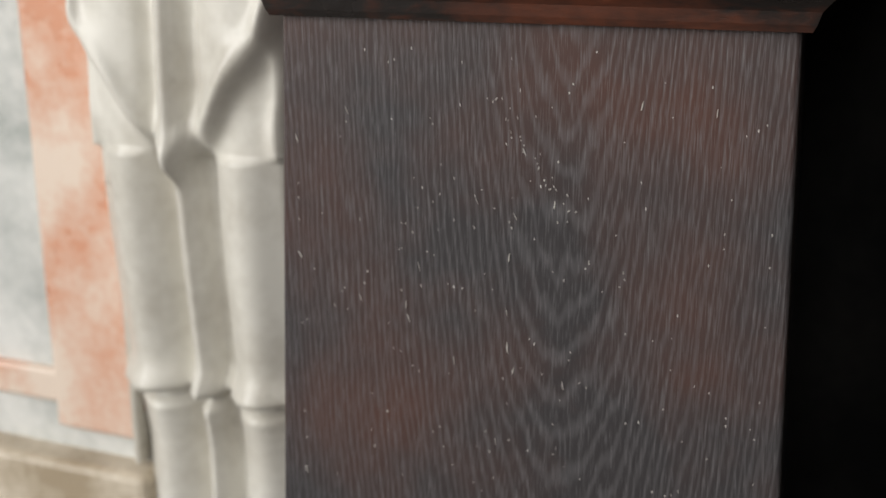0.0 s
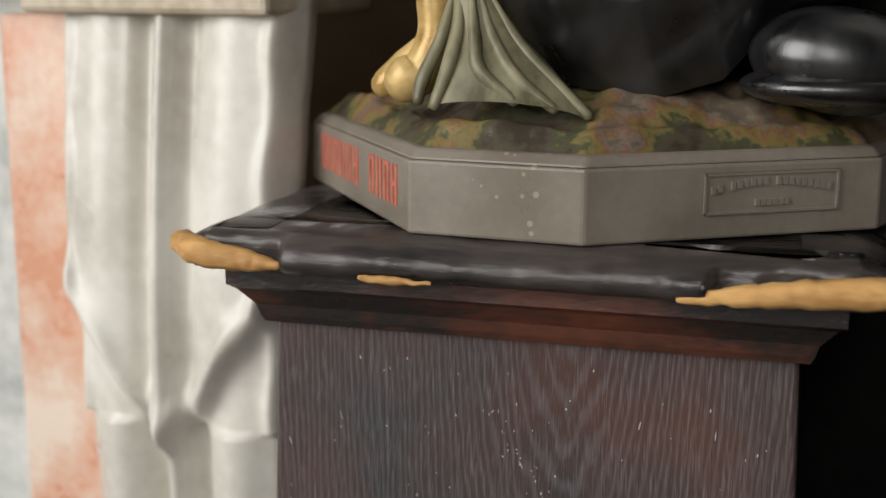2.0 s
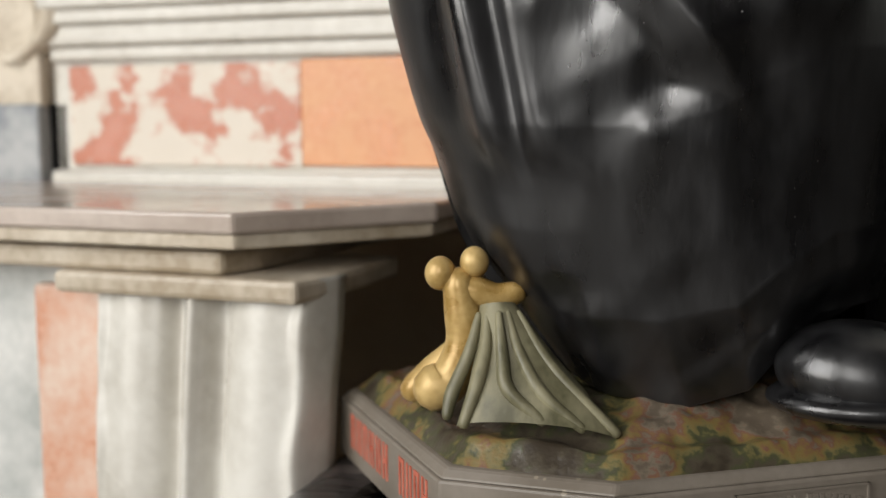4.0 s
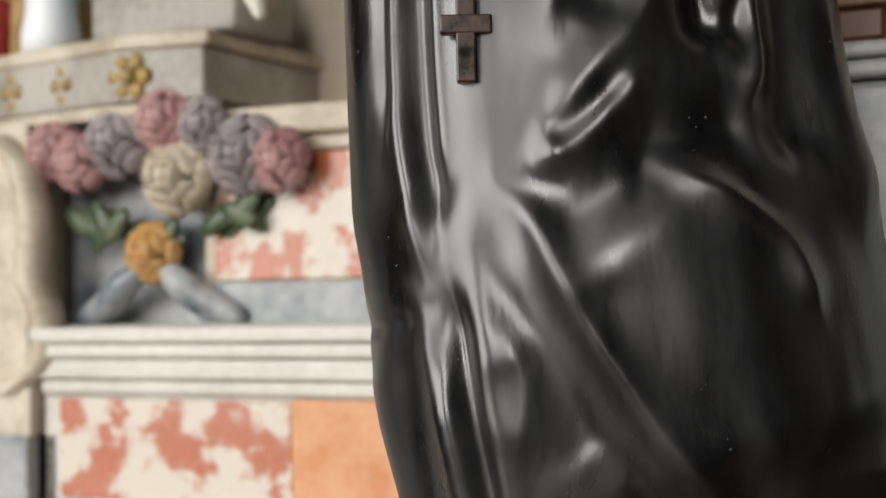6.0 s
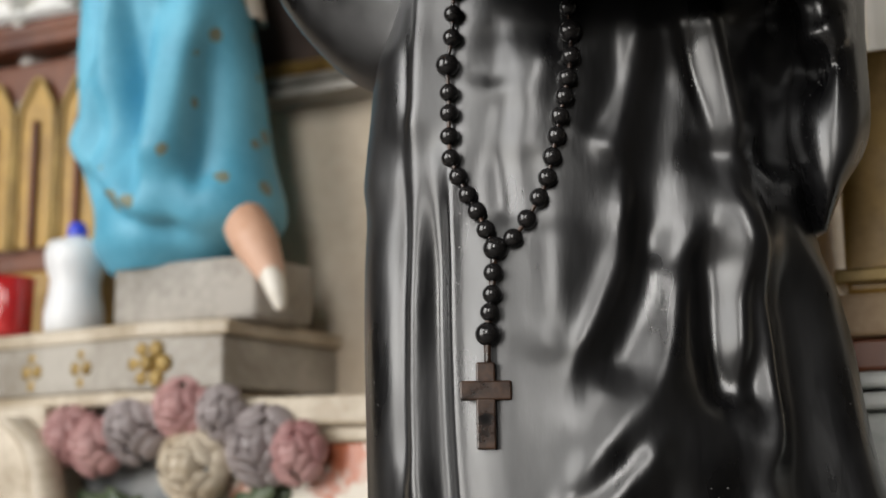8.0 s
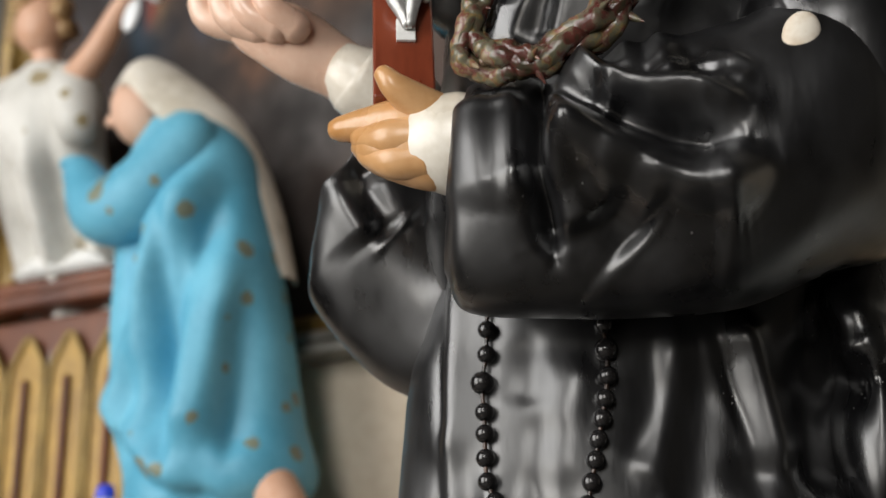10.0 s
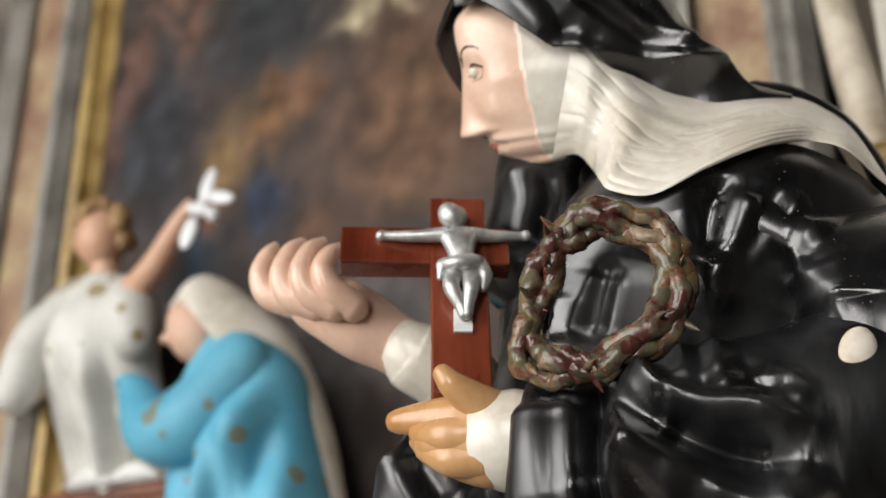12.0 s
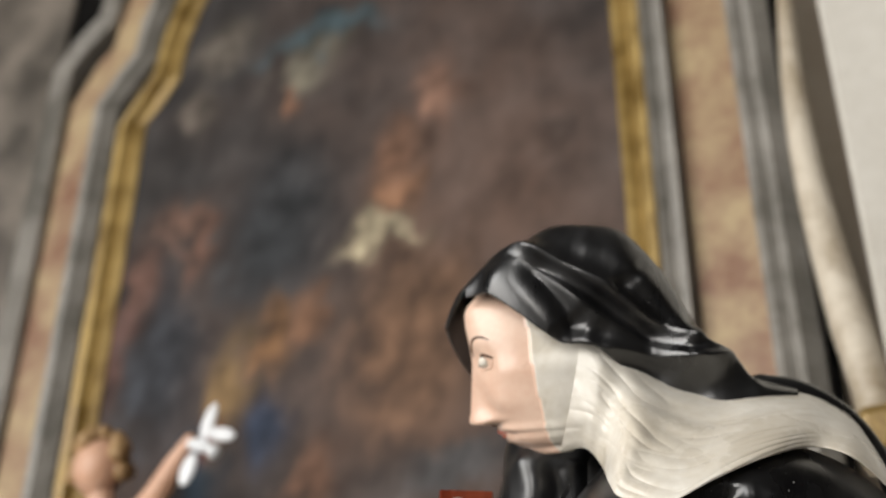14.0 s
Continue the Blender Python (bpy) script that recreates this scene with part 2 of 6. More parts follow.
def mesh_of(name, verts, faces, mats, index=None, smooth=True):
    me = bpy.data.meshes.new(name)
    me.from_pydata([tuple(v) for v in verts], [], [tuple(f) for f in faces])
    for m in mats if isinstance(mats, (list, tuple)) else [mats]:
        me.materials.append(m)
    if index is not None:
        me.polygons.foreach_set("material_index", np.array(index, dtype=np.int32))
    me.polygons.foreach_set("use_smooth", np.full(len(me.polygons), smooth))
    me.update()
    return me


def part(name, shape, mats, parent, label="", smooth=True, index=None):
    """One mesh object under a thing; the shape is in the thing's own frame of the room, less its base."""
    verts, faces = shape
    top = parent
    while top.parent:
        top = top.parent
    base = np.array(top["base"])
    ob = new(name, mesh_of(name, np.asarray(verts, float) - base, faces, mats, index, smooth))
    ob.parent = parent
    if label:
        ob["label"] = label
    return ob


def solo(name, shape, mats, turn, label, category, group="", kind="", smooth=True, index=None, base=None):
    """A thing, or a piece of the setting, that is one mesh."""
    verts, faces = shape
    verts = np.asarray(verts, float)
    if base is None:
        base = (*((verts.min(0) + verts.max(0)) / 2)[:2], verts[:, 2].min())
    ob = new(name, mesh_of(name, verts - np.array(base), faces, mats, index, smooth))
    ob.matrix_world = turn @ Matrix.Translation(base)
    ob["base"] = tuple(float(q) for q in base)
    return tagged(ob, label, category, group, kind)


def from_bm(bm):
    bm.verts.ensure_lookup_table()
    shape = [tuple(v.co) for v in bm.verts], [tuple(v.index for v in f.verts) for f in bm.faces]
    bm.free()
    return shape


def join(*shapes):
    verts, faces = [], []
    for v, f in shapes:
        k = len(verts)
        verts += [tuple(p) for p in v]
        faces += [tuple(i + k for i in q) for q in f]
    return verts, faces


def box(x0, x1, y0, y1, z0, z1, bevel=0.003, segments=2):
    bm = bmesh.new()
    bmesh.ops.create_cube(bm, size=1)
    for v in bm.verts:
        v.co = ((x0 + x1) / 2 + v.co.x * (x1 - x0), (y0 + y1) / 2 + v.co.y * (y1 - y0), (z0 + z1) / 2 + v.co.z * (z1 - z0))
    if bevel:
        bmesh.ops.bevel(bm, geom=bm.edges[:], offset=bevel, segments=segments, affect="EDGES", profile=0.5)
    bm.verts.index_update()
    return from_bm(bm)


def prism(outline, z0, z1, bevel=0.003, top_scale=1.0, segments=2):
    bm = bmesh.new()
    c = np.mean(outline, 0)
    lo = [bm.verts.new((x, y, z0)) for x, y in outline]
    hi = [bm.verts.new((c[0] + (x - c[0]) * top_scale, c[1] + (y - c[1]) * top_scale, z1)) for x, y in outline]
    bm.faces.new(lo[::-1])
    bm.faces.new(hi)
    for i in range(len(lo)):
        j = (i + 1) % len(lo)
        bm.faces.new((lo[i], lo[j], hi[j], hi[i]))
    bmesh.ops.recalc_face_normals(bm, faces=bm.faces[:])
    if bevel:
        bmesh.ops.bevel(bm, geom=bm.edges[:], offset=bevel, segments=segments, affect="EDGES", profile=0.5)
    bm.verts.index_update()
    return from_bm(bm)


def grid_faces(rows, cols, wrap=False):
    f = []
    for i in range(rows - 1):
        for j in range(cols - (0 if wrap else 1)):
            k = (j + 1) % cols
            f.append((i * cols + j, i * cols + k, (i + 1) * cols + k, (i + 1) * cols + j))
    return f


def spline(points, n):
    """n points along a smooth curve through the given points (Catmull-Rom)."""
    p = np.array(points, float)
    p = np.vstack([2 * p[0] - p[1], p, 2 * p[-1] - p[-2]])
    out = []
    for s in np.linspace(0, len(points) - 1, n):
        i = min(int(s), len(points) - 2)
        t = s - i
        a, b, c, d = p[i], p[i + 1], p[i + 2], p[i + 3]
        out.append(0.5 * (2 * b + (c - a) * t + (2 * a - 5 * b + 4 * c - d) * t * t + (3 * b - a - 3 * c + d) * t ** 3))
    return np.array(out)


def lathe(profile, n=32, cx=0.0, cy=0.0):
    ang = np.linspace(0, 2 * np.pi, n, endpoint=False)
    v = [(cx + r * np.cos(a), cy + r * np.sin(a), z) for r, z in profile for a in ang]
    f = grid_faces(len(profile), n, True)
    f += [tuple(range(n))[::-1], tuple((len(profile) - 1) * n + i for i in range(n))]
    return v, f


def tube(points, radii, n=12, samples=None):
    """A round bar along a smooth curve; radii: one, or one for each control point; ends closed to a dome."""
    samples = samples or 6 * len(points)
    c = spline(points, samples)
    r = np.interp(np.linspace(0, 1, samples), np.linspace(0, 1, len(np.atleast_1d(radii))), np.atleast_1d(radii))
    d = np.gradient(c, axis=0)
    d /= np.linalg.norm(d, axis=1)[:, None] + 1e-9
    side = np.cross(d[0], (0.31, 0.22, 0.92))
    side /= np.linalg.norm(side)
    rings = []
    ends = [(c[0] - d[0] * r[0] * k, d[0], r[0] * q) for k, q in ((0.9, 0.35), (0.6, 0.78))]
    mids = [(c[i], d[i], r[i]) for i in range(samples)]
    tail = [(c[-1] + d[-1] * r[-1] * k, d[-1], r[-1] * q) for k, q in ((0.6, 0.78), (0.9, 0.35))]
    for p, way, rad in ends + mids + tail:
        side = side - way * (side @ way)
        side /= np.linalg.norm(side) + 1e-9
        up = np.cross(way, side)
        a = np.linspace(0, 2 * np.pi, n, endpoint=False)
        rings.append(p + rad * (np.cos(a)[:, None] * side + np.sin(a)[:, None] * up))
    k = len(rings)
    f = grid_faces(k, n, True) + [tuple(range(n))[::-1], tuple((k - 1) * n + i for i in range(n))]
    return np.vstack(rings), f


def ball(centre, radii, n=16, m=12, turn=None):
    v = []
    for i in range(m + 1):
        t = np.pi * i / m
        for j in range(n):
            a = 2 * np.pi * j / n
            v.append((np.sin(t) * np.cos(a), np.sin(t) * np.sin(a), -np.cos(t)))
    v = np.array(v) * np.array(radii)
    if turn is not None:
        v = v @ np.array(turn.to_3x3()).T
    return v + np.array(centre), grid_faces(m + 1, n, True)


def loft(rings, n=96, samples=120, power=2.0):
    """A closed skin through level ovals (cx, cy, z, half-width, half-depth)."""
    r = spline(rings, samples)
    a = np.linspace(0, 2 * np.pi, n, endpoint=False)
    s, c = np.sin(a), -np.cos(a)
    s, c = np.sign(s) * abs(s) ** (2 / power), np.sign(c) * abs(c) ** (2 / power)
    v = np.stack([r[:, None, 0] + r[:, None, 3] * s, r[:, None, 1] + r[:, None, 4] * c, np.repeat(r[:, 2:3], n, 1)], -1)
    f = grid_faces(samples, n, True) + [tuple(range(n))[::-1], tuple((samples - 1) * n + i for i in range(n))]
    return v.reshape(-1, 3), f


def distance(p, q, pts):
    """Distance of points (p, q) from a smooth line, and how far along it they lie (0 to 1)."""
    line = spline(pts, 8 * len(pts))
    best, along = np.full(p.shape, 1e9), np.zeros(p.shape)
    for i in range(len(line) - 1):
        a, d = line[i], line[i + 1] - line[i]
        t = np.clip(((p - a[0]) * d[0] + (q - a[1]) * d[1]) / (d @ d + 1e-12), 0, 1)
        e = np.hypot(p - a[0] - t * d[0], q - a[1] - t * d[1])
        near = e < best
        best, along = np.where(near, e, best), np.where(near, (i + t) / (len(line) - 1), along)
    return best, along


def fold(p, q, pts, width, height, sharp=2.0):
    """A ridge (or, with a negative height, a groove) along a line, fading at both ends."""
    d, s = distance(p, q, pts)
    run = sum(math.dist(a, b) for a, b in zip(pts, pts[1:]))
    end = np.clip(np.minimum(s, 1 - s) / 0.22, 0, 1)
    end = end * end * (3 - 2 * end)
    w = width * (0.7 + 0.6 * end)
    return 1.75 * min(1, run / 0.16) * height * (0.55 * np.exp(-(d / w) ** sharp) + 0.45 * np.exp(-(d / (2.1 * w)) ** 2)) * (0.12 + 0.88 * end)



# ---------------------------------------------------------------- the room
def wall_with_openings(u0, u1, z0, z1, y, thick, openings):
    """A wall along u at depth y, cut through by (u, u, z, z) openings."""
    us = sorted({u0, u1, *[q for o in openings for q in o[:2]]})
    zs = sorted({z0, z1, *[q for o in openings for q in o[2:]]})
    shapes = []
    for a, b in zip(us, us[1:]):
        for c, d in zip(zs, zs[1:]):
            if not any(o[0] <= a and b <= o[1] and o[2] <= c and d <= o[3] for o in openings):
                shapes.append(box(a, b, y, y + thick, c, d, 0))
    return join(*shapes)


# room shell out of view; floor, ceiling and NAVE walls darkened to cut reflections
solo("floor", box(-4.2, 4.2, -5.2, 5.0, -0.15, 0.0, 0), FLOOR_STONE, WORLD, "worn grey stone church floor", "floor", kind="structure", smooth=False)
solo("ceiling", box(-4.2, 4.2, -5.2, 5.0, 7.0, 7.2, 0), NAVE, WORLD, "unseen church ceiling, darkened to dim reflections", "ceiling", kind="structure", smooth=False)
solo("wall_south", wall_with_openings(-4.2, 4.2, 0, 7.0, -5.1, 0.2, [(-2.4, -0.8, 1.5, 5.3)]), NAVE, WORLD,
     "unseen wall with a tall window, darkened to dim reflections", "wall", kind="structure", smooth=False)
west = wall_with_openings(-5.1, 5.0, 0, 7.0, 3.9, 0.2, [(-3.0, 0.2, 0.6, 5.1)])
solo("wall_west", ([(-y, x, z) for x, y, z in west[0]], [f[::-1] for f in west[1]]), NAVE, WORLD, "unseen side wall with a tall window, darkened to dim reflections", "wall", kind="structure", smooth=False)
solo("wall_east", box(3.9, 4.1, -5.1, 5.0, 0, 7.0, 0), NAVE, WORLD, "unseen side wall, darkened to dim reflections", "wall", kind="structure", smooth=False)
solo("wall_north", box(-4.6, 2.6, 2.35, 2.55, 0, 7.0, 0), PLASTER, ALTAR, "stained beige plaster wall behind the altar", "wall", kind="structure", smooth=False)
solo("wall_niche", box(-3.2, 0.6, 1.715, 1.80, 1.0, 2.2, 0.004), PLASTER, ALTAR, "stained beige plaster wall above the altar step", "wall", kind="structure", smooth=False)

# ---------------------------------------------------------------- altar
altar = thing("altar", (-1.3, 1.4, 0.0), ALTAR, "polychrome marble altar with a scrolled console and inlaid panels", "altar")
part("mensa", prism([(-2.310, 1.080), (-0.672, 1.080), (-0.539, 1.259), (-0.542, 1.466), (-2.189, 1.466)], 1.032, 1.053, 0.004), TOP_MARBLE, altar, "polished grey-pink marble table top", smooth=False)
part("mensa_edge", prism([(-2.307, 1.085), (-0.674, 1.085), (-0.545, 1.262), (-0.551, 1.466), (-2.189, 1.466)], 1.017, 1.032, 0.003), MARBLE_DIRTY, altar, "stained cream marble edge", smooth=False)
part("mensa_bed_mould", prism([(-2.298, 1.103), (-0.70, 1.103), (-0.685, 1.154), (-0.68, 1.466), (-2.189, 1.466)], 0.989, 1.013, 0.006, 1.0), MARBLE_DIRTY, altar, "weathered cream marble moulding", smooth=False)


def console():
    """A tapering scroll console with a central rib, an acanthus leaf and a ledge at its foot."""
    rows, cols = 220, 90
    z = np.linspace(0.02, 0.987, rows)
    v = np.zeros((rows, cols, 3))
    for i, zz in enumerate(z):
        s = np.linspace(-1, 1, cols)
        half = 0.126 + 0.010 * np.clip((zz - 0.7) / 0.3, 0, 1) - 0.006 * np.clip((0.5 - zz) / 0.3, 0, 1)
        low = zz < 0.268
        half *= 0.94 if low else 1
        front = 1.138 - 0.035 * np.sin(np.pi * np.clip((zz - 0.2) / 0.8, 0, 1)) - 0.02 * np.exp(-((zz - 0.278) / 0.02) ** 2)
        rib = 0.014 * np.exp(-(s / 0.07) ** 2) - 0.010 * np.exp(-((abs(s) - 0.2) / 0.07) ** 2)
        flute = 0.016 * np.cos(np.pi * (abs(s) - 0.55) / 0.45) * (abs(s) > 0.12)
        edge = 0.05 * np.clip((abs(s) - 0.86) / 0.14, 0, 1) ** 2
        tip = 0.53 + 0.17 * abs(s) ** 1.15 + 0.004 * np.sin(abs(s) * 14)
        leaf = 0.020 / (1 + np.exp(-(zz - tip) / 0.006))
        curl = 0.009 * np.exp(-((zz - tip - 0.022) / 0.02) ** 2)
        wavy = 0.007 * np.exp(-((abs(s) - 0.9 - 0.03 * np.sin(zz * 52)) / 0.07) ** 2) * (zz > 0.55)
        gap = 0.03 * np.exp(-((zz - 0.265) / 0.008) ** 2)
        v[i, :, 0] = -0.735 + s * half
        v[i, :, 1] = front - rib - flute * (0.45 if zz > 0.55 else 1) + edge - leaf - curl - wavy + gap
        v[i, :, 2] = zz
    face = v.reshape(-1, 3)
    back = face.copy()
    back[:, 1] = 1.32
    back[:, 0] = -0.735 + (face[:, 0] + 0.735) * 0.2 - 0.10
    f = grid_faces(rows, cols)
    k = rows * cols
    f += [tuple(q + k for q in reversed(p)) for p in grid_faces(rows, cols)]
    for i in range(rows - 1):
        for j in (0, cols - 1):
            a, b = i * cols + j, (i + 1) * cols + j
            f.append((a, b, b + k, a + k) if j == 0 else (b, a, a + k, b + k))
    top = [(rows - 1) * cols + j for j in range(cols)]
    f += [tuple(top + [q + k for q in reversed(top)])]
    return np.vstack([face, back]), f


part("console", console(), MARBLE, altar, "white marble scroll console carved with a leaf")
part("console_abacus", join(prism([(-0.894, 1.091), (-0.612, 1.091), (-0.602, 1.169), (-0.605, 1.310), (-0.850, 1.310)], 0.966, 0.989, 0.006)), MARBLE_DIRTY, altar, smooth=False)
part("frontal_core", box(-2.225, -0.850, 1.166, 1.466, 0.000, 0.989, 0.004), GREY_MARBLE, altar, "grey-white marble altar front", smooth=False)
part("frontal_frame", box(-0.971, -0.857, 1.150, 1.169, 0.182, 0.964, 0.006), PINK_MARBLE, altar, "salmon marble border", smooth=False)
part("frontal_frame", box(-2.160, -0.848, 1.152, 1.169, 0.212, 0.255, 0.006), PINK_MARBLE, altar, "salmon marble border", smooth=False)
part("frontal_base", box(-2.238, -0.830, 1.123, 1.177, 0.000, 0.150, 0.01), MARBLE_DIRTY, altar, smooth=False)
part("frontal_fillet", box(-0.857, -0.848, 1.142, 1.169, 0.154, 0.974, 0.005), MARBLE, altar, smooth=False)
# the recess's shade is put into the colour of its back and floor
part("recess_back", box(-0.571, 0.851, 1.513, 1.559, 0.000, 1.014, 0.004), SHADE_BLACK, altar, "recess back coloured black for its deep shade", smooth=False)
part("recess_floor", box(-0.62, 0.8, 1.25, 1.52, 0.0, 0.10, 0.004), SHADE_BLACK, altar, "recess floor coloured black for its deep shade", smooth=False)
part("gradine", box(-1.191, -0.383, 1.466, 1.559, 1.048, 1.303, 0.004), MARBLE, altar, "cream marble altar step", smooth=False)
part("gradine_panel", box(-1.157, -0.804, 1.457, 1.470, 1.075, 1.206, 0.002), BRECCIA, altar, "red and white breccia inlay", smooth=False)
part("gradine_panel", box(-0.804, -0.454, 1.456, 1.470, 1.077, 1.209, 0.002), ORANGE_MARBLE, altar, "orange marble inlay", smooth=False)
for z0, z1, y in ((1.046, 1.068, 1.446), (1.212, 1.232, 1.452), (1.232, 1.260, 1.444), (1.260, 1.280, 1.436), (1.280, 1.301, 1.428)):
    part("gradine_mould", box(-1.186, -0.38, y, 1.48, z0, z1, 0.006, 3), MARBLE, altar, smooth=False)
part("side_block", box(-2.195, -1.199, 1.442, 1.559, 1.046, 1.157, 0.004), BLUE_MARBLE, altar, "blue-grey marble block", smooth=False)
part("side_joint", box(-1.206, -1.168, 1.466, 1.559, 1.048, 1.158, 0.003), SHADE_BLACK, altar, smooth=False)
part("side_step", box(-2.186, -1.197, 1.446, 1.559, 1.153, 1.227, 0.004), MARBLE_DIRTY, altar, smooth=False)
part("upper_field", box(-0.967, -0.385, 1.517, 1.591, 1.292, 1.570, 0.003), MARBLE_DIRTY, altar, smooth=False)
part("upper_panel", box(-0.946, -0.454, 1.510, 1.520, 1.359, 1.521, 0.002), BRECCIA, altar, "pale pink breccia inlay", smooth=False)
part("upper_strip", box(-0.968, -0.452, 1.510, 1.520, 1.294, 1.356, 0.002), BLUE_MARBLE, altar, "blue-grey marble strip", smooth=False)
for z0, z1, y in ((1.522, 1.543, 1.503), (1.543, 1.582, 1.493)):
    part("upper_mould", box(-0.93, -0.38, y, 1.53, z0, z1, 0.006, 3), MARBLE_DIRTY, altar, smooth=False)
part("niche_back", box(-1.214, -0.944, 1.544, 1.591, 1.286, 1.584, 0.003), BLUE_MARBLE, altar, "blue-grey marble niche", smooth=False)


def volute(x, side):
    """An S-shaped marble bracket."""
    rows = spline([(x - 0.07, 1.565), (x - 0.02, 1.52), (x + 0.0, 1.44), (x - 0.005, 1.37), (x + 0.018, 1.32), (x + 0.018, 1.255), (x - 0.04, 1.213)], 50)
    v, f = [], []
    for px, pz in rows:
        for a in np.linspace(0, 2 * np.pi, 12, endpoint=False):
            v.append((px - 0.02 + 0.024 * np.cos(a), 1.458 + 0.028 * np.sin(a), pz))
    f = grid_faces(50, 12, True)
    return v, f


part("volute", volute(-1.178, 1), MARBLE_DIRTY, altar, "cream marble scroll bracket")
part("volute_ground", box(-2.181, -1.217, 1.466, 1.559, 1.216, 1.581, 0.004), MARBLE_DIRTY, altar, smooth=False)
shelf = [(-1.996, 1.513), (-1.323, 1.501), (-1.059, 1.455), (-0.931, 1.474), (-0.877, 1.778), (-1.963, 1.778)]


def shrunk(outline, d):
    c = np.mean(outline, 0)
    return [(c[0] + (x - c[0]) * (1 - d), c[1] + (y - c[1]) * (1 - d)) for x, y in outline]


part("shelf_top", prism(shelf, 1.665, 1.686, 0.005), MARBLE_DIRTY, altar, "weathered cream marble shelf", smooth=False)
part("shelf_frieze", prism(shrunk(shelf, 0.02), 1.596, 1.665, 0.004), FRIEZE, altar, "brownish grey marble frieze", smooth=False)
part("shelf_bed", prism(shrunk(shelf, 0.05), 1.577, 1.596, 0.006), MARBLE_DIRTY, altar, smooth=False)
for cx, cy in ((-1.255, 1.500), (-1.155, 1.483), (-1.045, 1.465)):
    petals = [ball((cx + 0.022 * np.cos(a), cy, 1.630 + 0.022 * np.sin(a)), (0.013, 0.01, 0.013), 8, 6) for a in np.arange(0, 6.2, 1.05)]
    boss = part("rosette", ball((cx, cy - 0.004, 1.630), (0.012, 0.012, 0.012), 8, 6), GILT, altar, "brown carved rosette")
    for petal in petals:
        part("petal", petal, GILT, boss)


def rose(centre, r, seed):
    """A carved rose: cupped petals in three whorls round a bud."""
    rnd = random.Random(seed)
    shapes = []
    for k, (rad, count, size) in enumerate(((0.38, 4, 0.42), (0.66, 5, 0.46), (0.9, 7, 0.44))):
        for i in range(count):
            a = 2 * np.pi * i / count + k * 0.5 + rnd.uniform(-0.2, 0.2)
            p = np.array(centre) + (np.cos(a) * r * rad, r * (0.1 + 0.25 * k) - r * 0.15, np.sin(a) * r * rad)
            turn = Matrix.Rotation(-a, 3, "Y") @ Matrix.Rotation(radians(-28), 3, "Z")
            shapes.append(ball(p, (r * 0.13, r * size * 0.8, r * size), 12, 8, turn))
    return ball(centre, (r * 0.35, r * 0.35, r * 0.35), 12, 8), shapes


for k, (q, r, m) in enumerate(zip([(-1.187, 1.458, 1.540), (-1.140, 1.458, 1.526), (-1.080, 1.458, 1.549), (-0.987, 1.458, 1.497), (-0.883, 1.458, 1.520), (-0.830, 1.458, 1.510), (-1.003, 1.458, 1.574), (-1.031, 1.458, 1.398), (-0.942, 1.458, 1.563)], (0.045, 0.048, 0.055, 0.058, 0.058, 0.045, 0.05, 0.045, 0.04),
                      (ROSE_PINK, ROSE_PINK, ROSE_GREY, MARBLE_DIRTY, ROSE_GREY, ROSE_PINK, ROSE_PINK, ROSE_ORANGE, ROSE_GREY))):
    bud, petals = rose((q[0], q[1] if k != 7 else 1.47, q[2]), r * 0.88, k)
    flower = part("carved_rose", bud, m, altar, "ochre carved rose" if m is ROSE_ORANGE else "carved stone rose")
    for petal in petals:
        part("petal", petal, m, flower)
rnd = random.Random(4)
for k in range(22):
    a = rnd.uniform(-1.16, -0.86)
    p = (a, 1.485 + rnd.uniform(0, 0.03), 1.455 - 0.16 * max(0, 1 - abs(a + 1.02) / 0.16) * rnd.uniform(0.1, 0.42))
    part("carved_leaf", ball(p, (0.032, 0.007, 0.014), 10, 6, Matrix.Rotation(rnd.uniform(-1.2, 1.2), 3, "Y")), LEAF, altar, "green marble leaf")
for side in (-1, 1):
    part("ribbon", tube([(-1.03, 1.50, 1.395), (-1.03 + side * 0.045, 1.49, 1.355), (-1.03 + side * 0.08, 1.50, 1.33), (-1.03 + side * 0.12, 1.505, 1.312)], (0.010, 0.022, 0.022, 0.016), 10), BLUE_MARBLE, altar, "blue-grey ribbon")
part("altar_riser", box(-2.6, -0.90, 1.60, 1.71, 1.062, 1.58, 0.004), MARBLE_DIRTY, altar, smooth=False)

# ---------------------------------------------------------------- picture and its surround
picture = thing("altarpiece", (-1.028, 1.661, 1.995), ALTAR, "large dark old oil painting in a dull gilt frame", "painting")
P0, P1, PB, PT = -1.606, -0.496, 2.108, 4.20
n, m = 150, 300
uu, zz = np.meshgrid(np.linspace(P0, P1, n), np.linspace(PB, PT, m))
flat = np.stack([uu, np.full_like(uu, 1.702), zz], -1).reshape(-1, 3)
canvas = part("canvas", (flat, grid_faces(m, n)), bpy.data.materials.new("oil_paint"), picture, "dark brown canvas with faded figures as patches", smooth=False)
tint = np.zeros((n * m, 4), np.float32)
